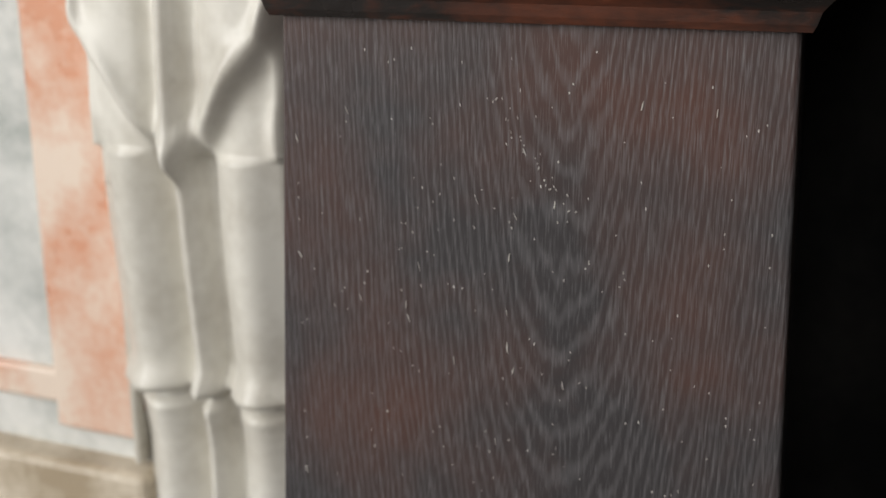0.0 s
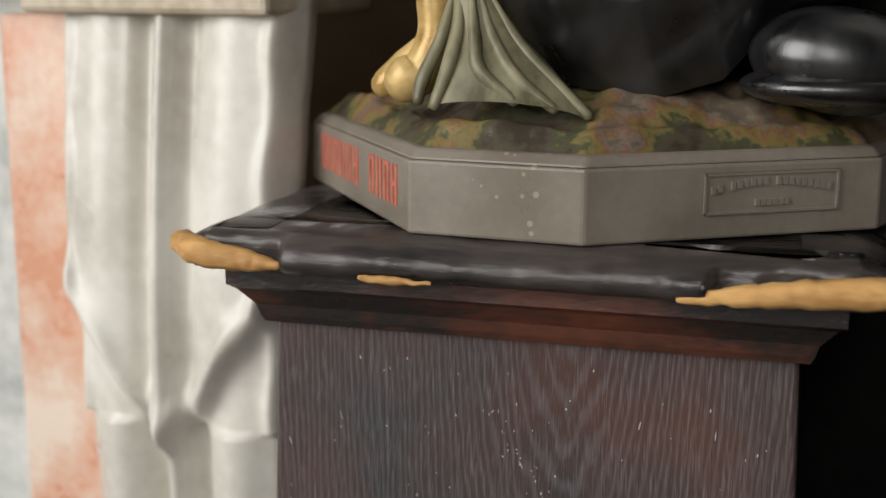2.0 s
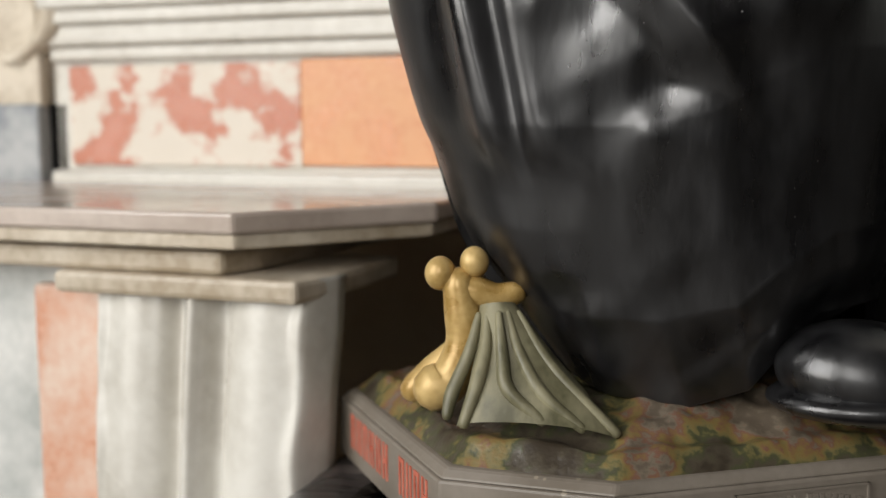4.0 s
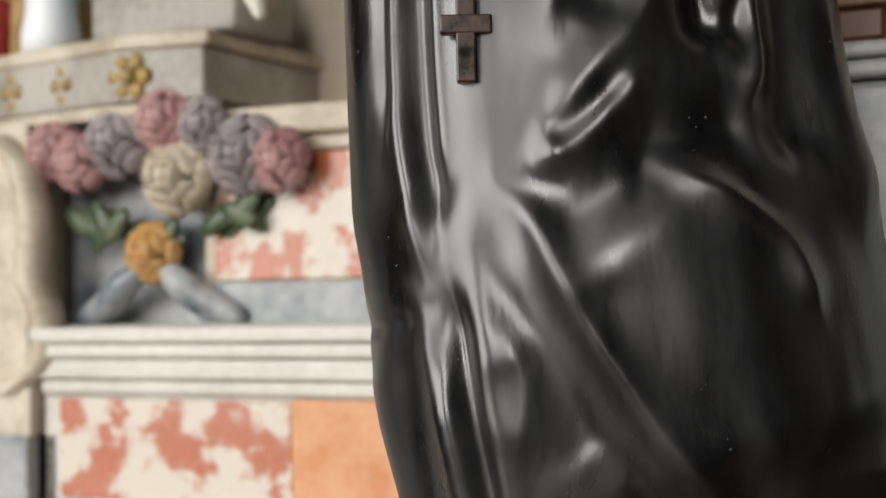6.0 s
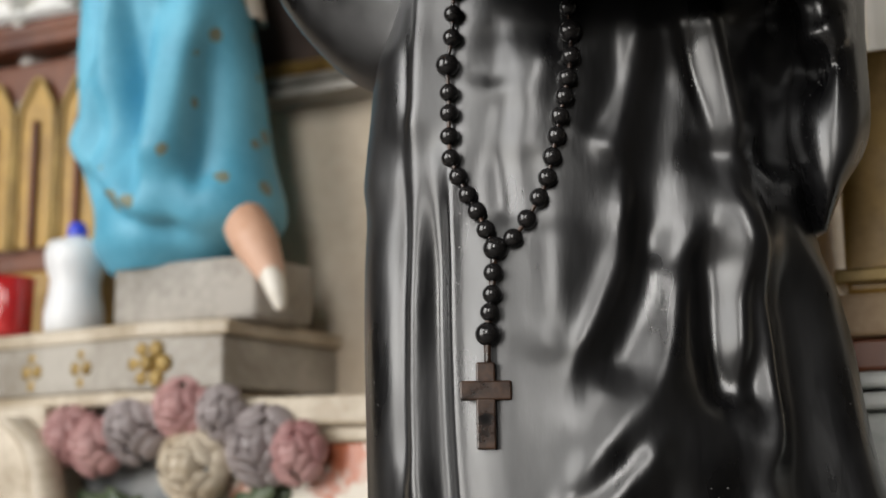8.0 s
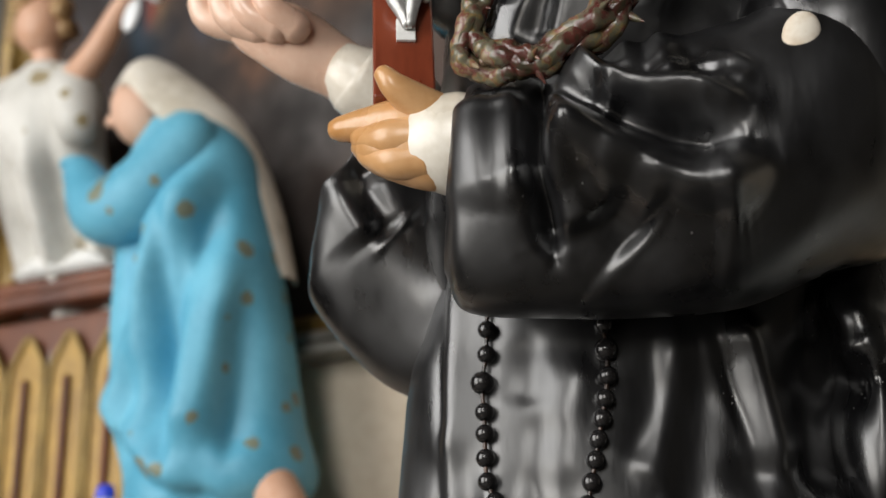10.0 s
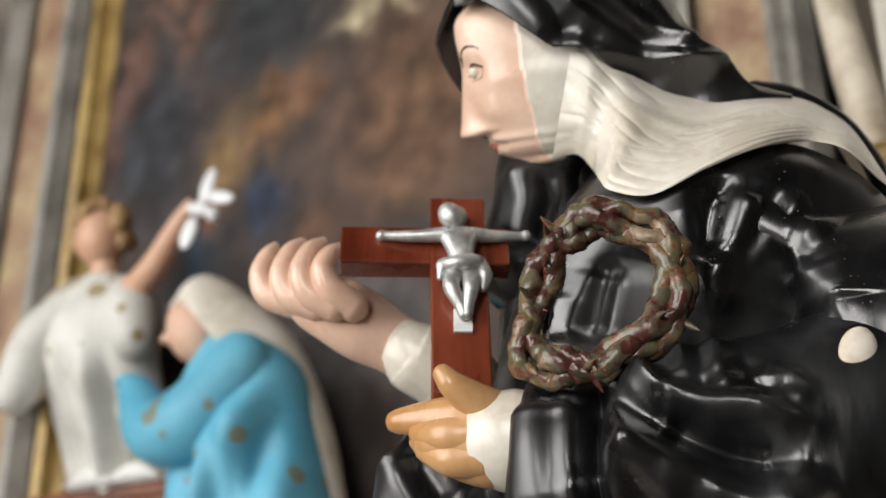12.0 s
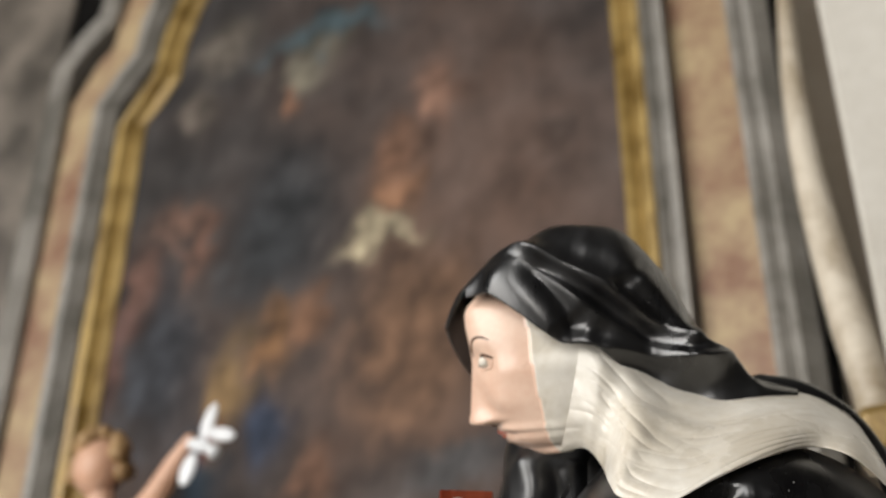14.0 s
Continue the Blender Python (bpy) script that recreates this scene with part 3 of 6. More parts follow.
# faded forms: across, height, half-width, half-height, colour
PATCHES = [(-1.23, 3.15, 0.13, 0.22, (0.028, 0.030, 0.033)), (-1.47, 2.92, 0.10, 0.22, (0.030, 0.032, 0.038)), (-0.91, 2.85, 0.14, 0.22, (0.125, 0.070, 0.042)), (-0.99, 2.46, 0.14, 0.12, (0.075, 0.068, 0.066)),
           (-0.98, 3.07, 0.085, 0.032, (0.30, 0.25, 0.17)), (-1.02, 3.10, 0.03, 0.05, (0.32, 0.27, 0.18)), (-0.96, 3.18, 0.055, 0.07, (0.20, 0.105, 0.060)), (-0.95, 3.28, 0.05, 0.08, (0.15, 0.08, 0.05)), (-0.86, 3.41, 0.045, 0.10, (0.15, 0.085, 0.06)),
           (-1.15, 3.64, 0.15, 0.04, (0.050, 0.075, 0.085)), (-1.18, 3.57, 0.07, 0.05, (0.14, 0.125, 0.095)), (-1.46, 3.24, 0.08, 0.05, (0.13, 0.075, 0.055)), (-1.40, 3.18, 0.03, 0.06, (0.13, 0.07, 0.05)), (-1.56, 3.10, 0.05, 0.09, (0.12, 0.065, 0.05)),
           (-1.58, 2.95, 0.03, 0.10, (0.11, 0.06, 0.05)), (-1.20, 2.93, 0.05, 0.08, (0.18, 0.095, 0.045)), (-1.29, 2.84, 0.045, 0.11, (0.19, 0.12, 0.055)), (-1.33, 2.75, 0.022, 0.035, (0.22, 0.05, 0.03)), (-1.22, 2.73, 0.06, 0.07, (0.025, 0.035, 0.060)),
           (-1.36, 2.65, 0.06, 0.10, (0.03, 0.045, 0.062)), (-0.84, 2.59, 0.11, 0.04, (0.07, 0.066, 0.066)), (-1.40, 3.70, 0.08, 0.07, (0.10, 0.085, 0.07)), (-1.21, 3.49, 0.03, 0.04, (0.15, 0.08, 0.05)), (-0.63, 3.21, 0.05, 0.06, (0.085, 0.06, 0.05)),
           (-1.46, 3.54, 0.05, 0.08, (0.085, 0.07, 0.058)), (-1.12, 2.96, 0.045, 0.06, (0.16, 0.085, 0.05)), (-1.10, 2.62, 0.05, 0.08, (0.13, 0.07, 0.045))]
base = np.array([0.038, 0.034, 0.033])
warm = np.array([0.105, 0.055, 0.034])
for i, (u, _, z) in enumerate(flat):
    w1 = noise.fractal((u * 1.6, z * 1.6, 1.0), 1.0, 2.0, 4)
    w2 = noise.fractal((u * 7, z * 5, 4.0), 0.9, 2.0, 4)
    c = base * (1 + 0.5 * w2) + warm * max(0, 0.14 + 0.45 * w1 + 0.70 * math.exp(-((u + 0.82) / 0.26) ** 2 - ((z - 3.0) / 0.75) ** 2))
    w3 = noise.fractal((u * 16, z * 12, 9.0), 0.9, 2.0, 4)
    for cu, cz, ru, rz, col in PATCHES:
        g = ((u - cu + 0.035 * w2 + 0.028 * w3) / ru) ** 2 + ((z - cz + 0.05 * w2 + 0.03 * w3) / rz) ** 2
        f = math.exp(-g ** 1.6)
        c = c * (1 - f) + np.array(col) * f * (1 + 0.5 * w3)
    c = c * (1 + 0.35 * w3)
    tint[i] = (*np.clip(c, 0.004, 1), 1)
canvas.data.color_attributes.new("picture", "FLOAT_COLOR", "POINT").data.foreach_set("color", tint.ravel())
oil = canvas.data.materials[0]
oil.use_nodes = True
on, ol = oil.node_tree.nodes, oil.node_tree.links
att = on.new("ShaderNodeVertexColor")
att.layer_name = "picture"
ol.new(att.outputs["Color"], on["Principled BSDF"].inputs["Base Color"])
on["Principled BSDF"].inputs["Roughness"].default_value = 0.7
on["Principled BSDF"].inputs["Specular IOR Level"].default_value = 0.25
crackle = on.new("ShaderNodeTexNoise")
crackle.inputs["Scale"].default_value = 60
obump = on.new("ShaderNodeBump")
obump.inputs["Strength"].default_value, obump.inputs["Distance"].default_value = 0.2, 0.002
ol.new(crackle.outputs["Fac"], obump.inputs["Height"])
ol.new(obump.outputs[0], on["Principled BSDF"].inputs["Normal"])
part("picture_back", box(-2.1, -0.2, 1.706, 1.714, 2.11, 5.0, 0.002), SHADE_BLACK, picture, smooth=False)


def frame_path(inset, z_low):
    """The frame's line: up the left side, in at the shoulder and over the arch, down the right side."""
    l, r = P0 - inset, P1 + inset
    arch = [((l + r) / 2 - (r - l) / 2 * 0.86 * math.cos(a), 3.66 + inset + 0.52 * math.sin(a)) for a in np.linspace(0, math.pi, 17)]
    line = [(l, z_low), (l, 3.55 + inset), (l + 0.04, 3.60 + inset), *arch, (r - 0.04, 3.60 + inset), (r, 3.55 + inset), (r, z_low)]
    return line + ([(l, z_low)] if inset < 0.09 else [])


def moulding(path, profile, y):
    """A profile of (outward, forward) steps swept along a path in the wall's plane."""
    p = np.array(path)
    v = []
    for i in range(len(p)):
        a, b = p[max(i - 1, 0)], p[min(i + 1, len(p) - 1)]
        d = (b - a) / (np.linalg.norm(b - a) + 1e-9)
        out = np.array([-d[1], d[0]])
        for o, f in profile:
            v.append((p[i][0] + out[0] * o, y - f, p[i][1] + out[1] * o))
    return v, grid_faces(len(p), len(profile), True)


for inset, prof, mat_, name in ((0.0, [(-0.008, 0), (-0.008, 0.014), (0.008, 0.024), (0.022, 0.015), (0.035, 0.032), (0.052, 0.036), (0.052, 0)], GILT, "gilt_frame"),
                                (0.054, [(0, 0), (0, 0.042), (0.010, 0.056), (0.024, 0.042), (0.034, 0.06), (0.050, 0.064), (0.050, 0)], MOULD_STONE, "stone_moulding"),
                                (0.106, [(0, 0), (0, 0.032), (0.104, 0.032), (0.104, 0)], BORDER_STONE, "stone_border"),
                                (0.211, [(0, 0), (0, 0.052), (0.014, 0.064), (0.030, 0.05), (0.045, 0.064), (0.07, 0.036), (0.07, 0)], MOULD_STONE, "stone_moulding")):
    part(name, moulding(frame_path(inset, 2.105 - inset * 0.5 if inset < 0.09 else 1.66), prof, 1.712), mat_, picture, smooth=False)
scroll = spline([(-0.172, 1.620, 3.348), (-0.185, 1.620, 3.153), (-0.187, 1.620, 2.972), (-0.179, 1.620, 2.824), (-0.167, 1.620, 2.686), (-0.153, 1.620, 2.558), (-0.156, 1.620, 2.475)], 40)
part("side_scroll", tube([tuple(q) for q in scroll[::4]], (0.012, 0.020, 0.026, 0.03, 0.026), 12, 60), MARBLE_DIRTY, picture, "cream stone scroll beside the frame")
part("side_pier", box(-0.125, 0.9, 1.60, 1.80, 1.9, 5.0, 0.01), WALL_PAINT, picture, "pale plastered pier", smooth=False)
part("side_pier", box(-3.0, -1.89, 1.69, 1.80, 1.9, 5.0, 0.01), PIER_SHADED, picture, "brown-grey stone pier coloured darker for its shade", smooth=False)
part("gilt_capital", box(-0.17, -0.08, 1.52, 1.62, 2.44, 2.505, 0.015, 3), GILT, picture, smooth=False)
flank = thing("flanking_pilaster", (-0.02, 1.45, 0.0), ALTAR, "stone pilaster base with stacked worn wooden blocks", "pilaster")
part("base_block", box(-0.16, 0.6, 1.36, 1.70, 1.18, 1.535, 0.01), GREY_MARBLE, flank, smooth=False)
# below the grey block, shade is painted in as a black foot
part("base_foot", box(-0.15, 0.6, 1.37, 1.70, 0.0, 1.179, 0.01), SHADE_BLACK, flank, "lower block coloured black for the shade there", smooth=False)
part("base_mould", box(-0.172, 0.6, 1.345, 1.70, 1.535, 1.552, 0.005), GREY_MARBLE, flank, smooth=False)
part("base_mould", box(-0.166, 0.6, 1.352, 1.70, 1.556, 1.572, 0.005), GREY_MARBLE, flank, smooth=False)
part("wood_block", box(-0.15, -0.095, 1.36, 1.60, 1.573, 1.605, 0.004), CASE_WOOD, flank, "brown wooden block", smooth=False)
part("wood_block", box(-0.155, -0.09, 1.35, 1.60, 1.606, 1.648, 0.004), WAX, flank, "warm brown wooden block", smooth=False)
part("wood_block", box(-0.145, -0.05, 1.37, 1.60, 1.649, 1.90, 0.006), CASE_GOLD, flank, "ochre wooden panel", smooth=False)
part("wood_block", box(-0.155, 0.10, 1.36, 1.60, 1.66, 1.675, 0.003), GILT, flank, smooth=False)

# ---------------------------------------------------------------- pedestal
YAW = math.atan2(-0.114, 0.403)
PED = Matrix.Translation((0.0705, 1.036, 0)) @ Matrix.Rotation(YAW, 4, "Z")
pedestal = thing("pedestal", (0.0, 0.16, 0.0), PED, "dark stained wooden pedestal with a chipped moulded top", "pedestal")


def tapered(half0, half1, depth, z0, z1, thick=None):
    y0 = -0.012
    v = []
    for z, h in ((z0, half0), (z1, half1)):
        v += [(-h, y0 - (half0 - h) * 0 - (0.012 if z == z0 else 0), z), (h, y0 - (0.012 if z == z0 else 0), z), (h, depth, z), (-h, depth, z)]
    bm = bmesh.new()
    b = [bm.verts.new(q) for q in v]
    for q in ((3, 2, 1, 0), (4, 5, 6, 7), (0, 1, 5, 4), (1, 2, 6, 5), (2, 3, 7, 6), (3, 0, 4, 7)):
        bm.faces.new([b[i] for i in q])
    bmesh.ops.bevel(bm, geom=bm.edges[:], offset=0.004, segments=3, affect="EDGES", profile=0.5)
    bm.verts.index_update()
    return from_bm(bm)


part("shaft", tapered(0.232, 0.210, 0.40, 0.02, 0.735), WOOD, pedestal, "grained front board with scratches", smooth=False)
part("foot_board", box(-0.26, 0.26, -0.05, 0.42, 0.0, 0.07, 0.006), WOOD, pedestal, smooth=False)


def ring_mould(half, front, back, profile):
    """A profile of (outward, height) steps run round the front and both sides."""
    v, cols = [], len(profile)
    for sx, sy in ((-1, 1), (-1, -1), (1, -1), (1, 1)):
        for o, z in profile:
            v.append((sx * (half + o), (front - o) if sy < 0 else back, z))
    return v, grid_faces(4, cols, True) + [tuple(range(cols))[::-1], tuple(3 * cols + i for i in range(cols))]


part("cornice", ring_mould(0.208, -0.010, 0.40, [(0, 0.720), (0.010, 0.721), (0.013, 0.727), (0.016, 0.737), (0.028, 0.752), (0.034, 0.756), (0.034, 0.770), (0, 0.770)]), CORNICE, pedestal, "reddish worn moulding", smooth=False)


def worn_top():
    """A thick board with a rounded, knocked-about front edge."""
    prof = [(-0.03, 0.771), (0.0, 0.772), (0.012, 0.774), (0.020, 0.780), (0.022, 0.786), (0.018, 0.794), (0.006, 0.800), (-0.01, 0.803), (-0.05, 0.804)]
    half, front, back, cols = 0.256, -0.055, 0.42, len(prof)
    path = [(-half, back)] + [(-half, y) for y in np.linspace(back, front, 30)[1:-1]] + [(x, front) for x in np.linspace(-half, half, 110)] + [(half, y) for y in np.linspace(front, back, 30)[1:]]
    v = []
    c = np.array((0.0, 0.2))
    for i, (x, y) in enumerate(path):
        w = 0.003 * noise.noise((x * 16, y * 16, 3.0)) + 0.0015 * noise.noise((x * 60, y * 60, 7.0))
        ox, oy = (1 if x > half - 1e-6 else -1 if x < -half + 1e-6 else 0), (-1 if y < front + 1e-6 else 0)
        chip = max(0, 1 - ((x - 0.22) / 0.075) ** 2) * (oy < 0) + max(0, 1 - ((x + 0.235) / 0.05) ** 2) * (oy < 0)
        for o, z in prof:
            k = o + w
            if chip > 0 and o > -0.02:
                k = min(k, 0.004 + 0.006 * noise.noise((x * 45, z * 90, 2.0)))
            v.append((x + ox * k, y + oy * k, z + 0.0015 * noise.noise((x * 20, y * 20, z * 40))))
    f = grid_faces(len(path), cols)
    top = [i * cols + cols - 1 for i in range(len(path))]
    low = [i * cols for i in range(len(path))]
    f += [tuple(top), tuple(low[::-1])]
    return v, f


part("top_board", worn_top(), BOARD, pedestal, "dark top board with a worn round edge", smooth=True)


def splinter(points, r):
    v, f = tube(points, r, 9, 40)
    v = np.array([np.array(p) + 0.0022 * np.array((0, noise.noise(Vector(p) * 120), noise.noise(Vector(p) * 90 + Vector((3, 1, 2))))) for p in v])
    return v, f


part("broken_edge", splinter([(-0.276, -0.050, 0.790), (-0.25, -0.068, 0.787), (-0.21, -0.068, 0.782), (-0.185, -0.070, 0.781)], (0.011, 0.012, 0.009, 0.004)), RAW_WOOD, pedestal, "broken edge of pale bare wood")
part("broken_edge", splinter([(0.125, -0.072, 0.776), (0.17, -0.070, 0.781), (0.215, -0.066, 0.785), (0.262, -0.060, 0.787), (0.277, -0.045, 0.787)], (0.003, 0.008, 0.011, 0.012, 0.009)), RAW_WOOD, pedestal, "broken edge of pale bare wood")
part("broken_edge", splinter([(-0.115, -0.0755, 0.777), (-0.09, -0.0755, 0.776), (-0.06, -0.0755, 0.775)], (0.002, 0.0035, 0.0015)), RAW_WOOD, pedestal, "chip of pale bare wood")
rnd = random.Random(8)
FLECK = material("white_scuff", (0.35, 0.33, 0.30), (0.55, 0.53, 0.50), 0.8, 60, 200, 0.2)
scuffs = []
for k in range(220):
    x, z = rnd.gauss(0.0, 0.12), rnd.uniform(0.3, 0.70)
    if k < 34:
        s = k / 34
        x, z = -0.03 + 0.075 * s + rnd.gauss(0, 0.004), 0.66 - 0.10 * s + rnd.gauss(0, 0.005)
    x = max(-0.2, min(0.2, x))
    y = -0.0128 - (0.729 - z) / 0.709 * 0.012
    h = rnd.uniform(0.0005, 0.0016) if rnd.random() < 0.92 else 0.004
    scuffs.append(ball((x, y, z), (rnd.uniform(0.0003, 0.0008), 0.0004, h), 6, 4, Matrix.Rotation(rnd.uniform(-0.5, 0.2), 3, "Y")))
part("scuff_marks", join(*scuffs), FLECK, pedestal, "scattered white scuffs and nicks")["kind"] = "stuff"

# ---------------------------------------------------------------- statue plinth
plinth = thing("statue_plinth", (0.12, 1.18, 0.805), WORLD, "taupe painted eight-sided plinth with a raised plate and red lettering", "plinth")
OCT = [(-0.025, 1.027), (0.106, 0.978), (0.350, 1.053), (0.43, 1.16), (0.40, 1.33), (0.25, 1.42), (0.0, 1.42), (-0.129, 1.318)]
part("body", prism(OCT, 0.805, 0.863, 0.0025), TAUPE, plinth, smooth=False)
c = np.mean(OCT, 0)
part("chamfer", prism(shrunk(OCT, 0.006), 0.863, 0.872, 0.003, 0.965), TAUPE, plinth, smooth=False)


def on_face(a, b, s, z, out=0.0):
    a, b = np.array(a), np.array(b)
    d = (b - a) / np.linalg.norm(b - a)
    q = a + d * s + np.array((d[1], -d[0])) * out
    return np.array((q[0], q[1], z))


def face_bar(a, b, s0, s1, z0, z1, out, skew=0.0):
    q = [on_face(a, b, s0, z0, out), on_face(a, b, s1, z0, out), on_face(a, b, s1 + skew, z1, out), on_face(a, b, s0 + skew, z1, out)]
    w = [on_face(a, b, s0, z0, -0.002), on_face(a, b, s1, z0, -0.002), on_face(a, b, s1 + skew, z1, -0.002), on_face(a, b, s0 + skew, z1, -0.002)]
    return q + w, [(0, 1, 2, 3), (4, 7, 6, 5), (0, 4, 5, 1), (1, 5, 6, 2), (2, 6, 7, 3), (3, 7, 4, 0)]


A_, B_ = OCT[1], OCT[2]
plate = part("maker_plate", join(face_bar(A_, B_, 0.098, 0.216, 0.824, 0.856, 0.0012), *[face_bar(A_, B_, s0, s1, z0, z1, 0.0025) for s0, s1, z0, z1 in
             ((0.098, 0.216, 0.854, 0.856), (0.098, 0.216, 0.824, 0.826), (0.098, 0.100, 0.824, 0.856), (0.214, 0.216, 0.824, 0.856))]), TAUPE, plinth, "raised plate with worn letters", smooth=False)
for k in range(19):
    s = 0.104 + k * 0.0056
    if k in (2, 9):
        continue
    z = 0.840 + 0.006 * math.sin(math.pi * k / 18)
    part("letter_bar", face_bar(A_, B_, s, s + 0.0035, z, z + 0.006, 0.003), TAUPE, plate, smooth=False)
for k in range(6):
    part("letter_bar", face_bar(A_, B_, 0.142 + k * 0.0052, 0.1455 + k * 0.0052, 0.830, 0.835, 0.003), TAUPE, plate, smooth=False)
A_, B_ = OCT[7], OCT[0]
for k, s in enumerate((0.045, 0.067, 0.089, 0.111, 0.133, 0.155, 0.205, 0.226, 0.247, 0.268)):
    bars = [face_bar(A_, B_, s, s + 0.004, 0.822, 0.855, 0.001), face_bar(A_, B_, s + 0.010, s + 0.014, 0.822, 0.855, 0.001)]
    if k % 3 != 1:
        bars.append(face_bar(A_, B_, s + 0.004, s + 0.010, 0.837 if k % 2 else 0.851, 0.841 if k % 2 else 0.855, 0.001))
    part("letter_bar", join(*bars), RED_LETTER, plinth, "faded red painted letter as bars", smooth=False)

# ---------------------------------------------------------------- statue
SHAPES, SLOTS = [], []
LIP = material("painted_lip", (0.42, 0.11, 0.08), (0.52, 0.17, 0.12), 0.35, 20, 150, 0.05)
BROW = material("painted_brow", (0.05, 0.025, 0.012), (0.10, 0.05, 0.03), 0.5, 40, 200, 0.05)
IRIS = material("painted_blue_eye", (0.015, 0.02, 0.035), (0.05, 0.07, 0.11), 0.15, 60, 200, 0.02, coat=0.5)
STATUE_MATS = [BLACK, WHITE_CLOTH, SKIN, HAND, FLAKE, MOSS, GOLD, GREEN, LIP, BROW, IRIS]


def carve(shape, slot):
    SHAPES.append(shape)
    SLOTS.extend([slot] * len(shape[1]))


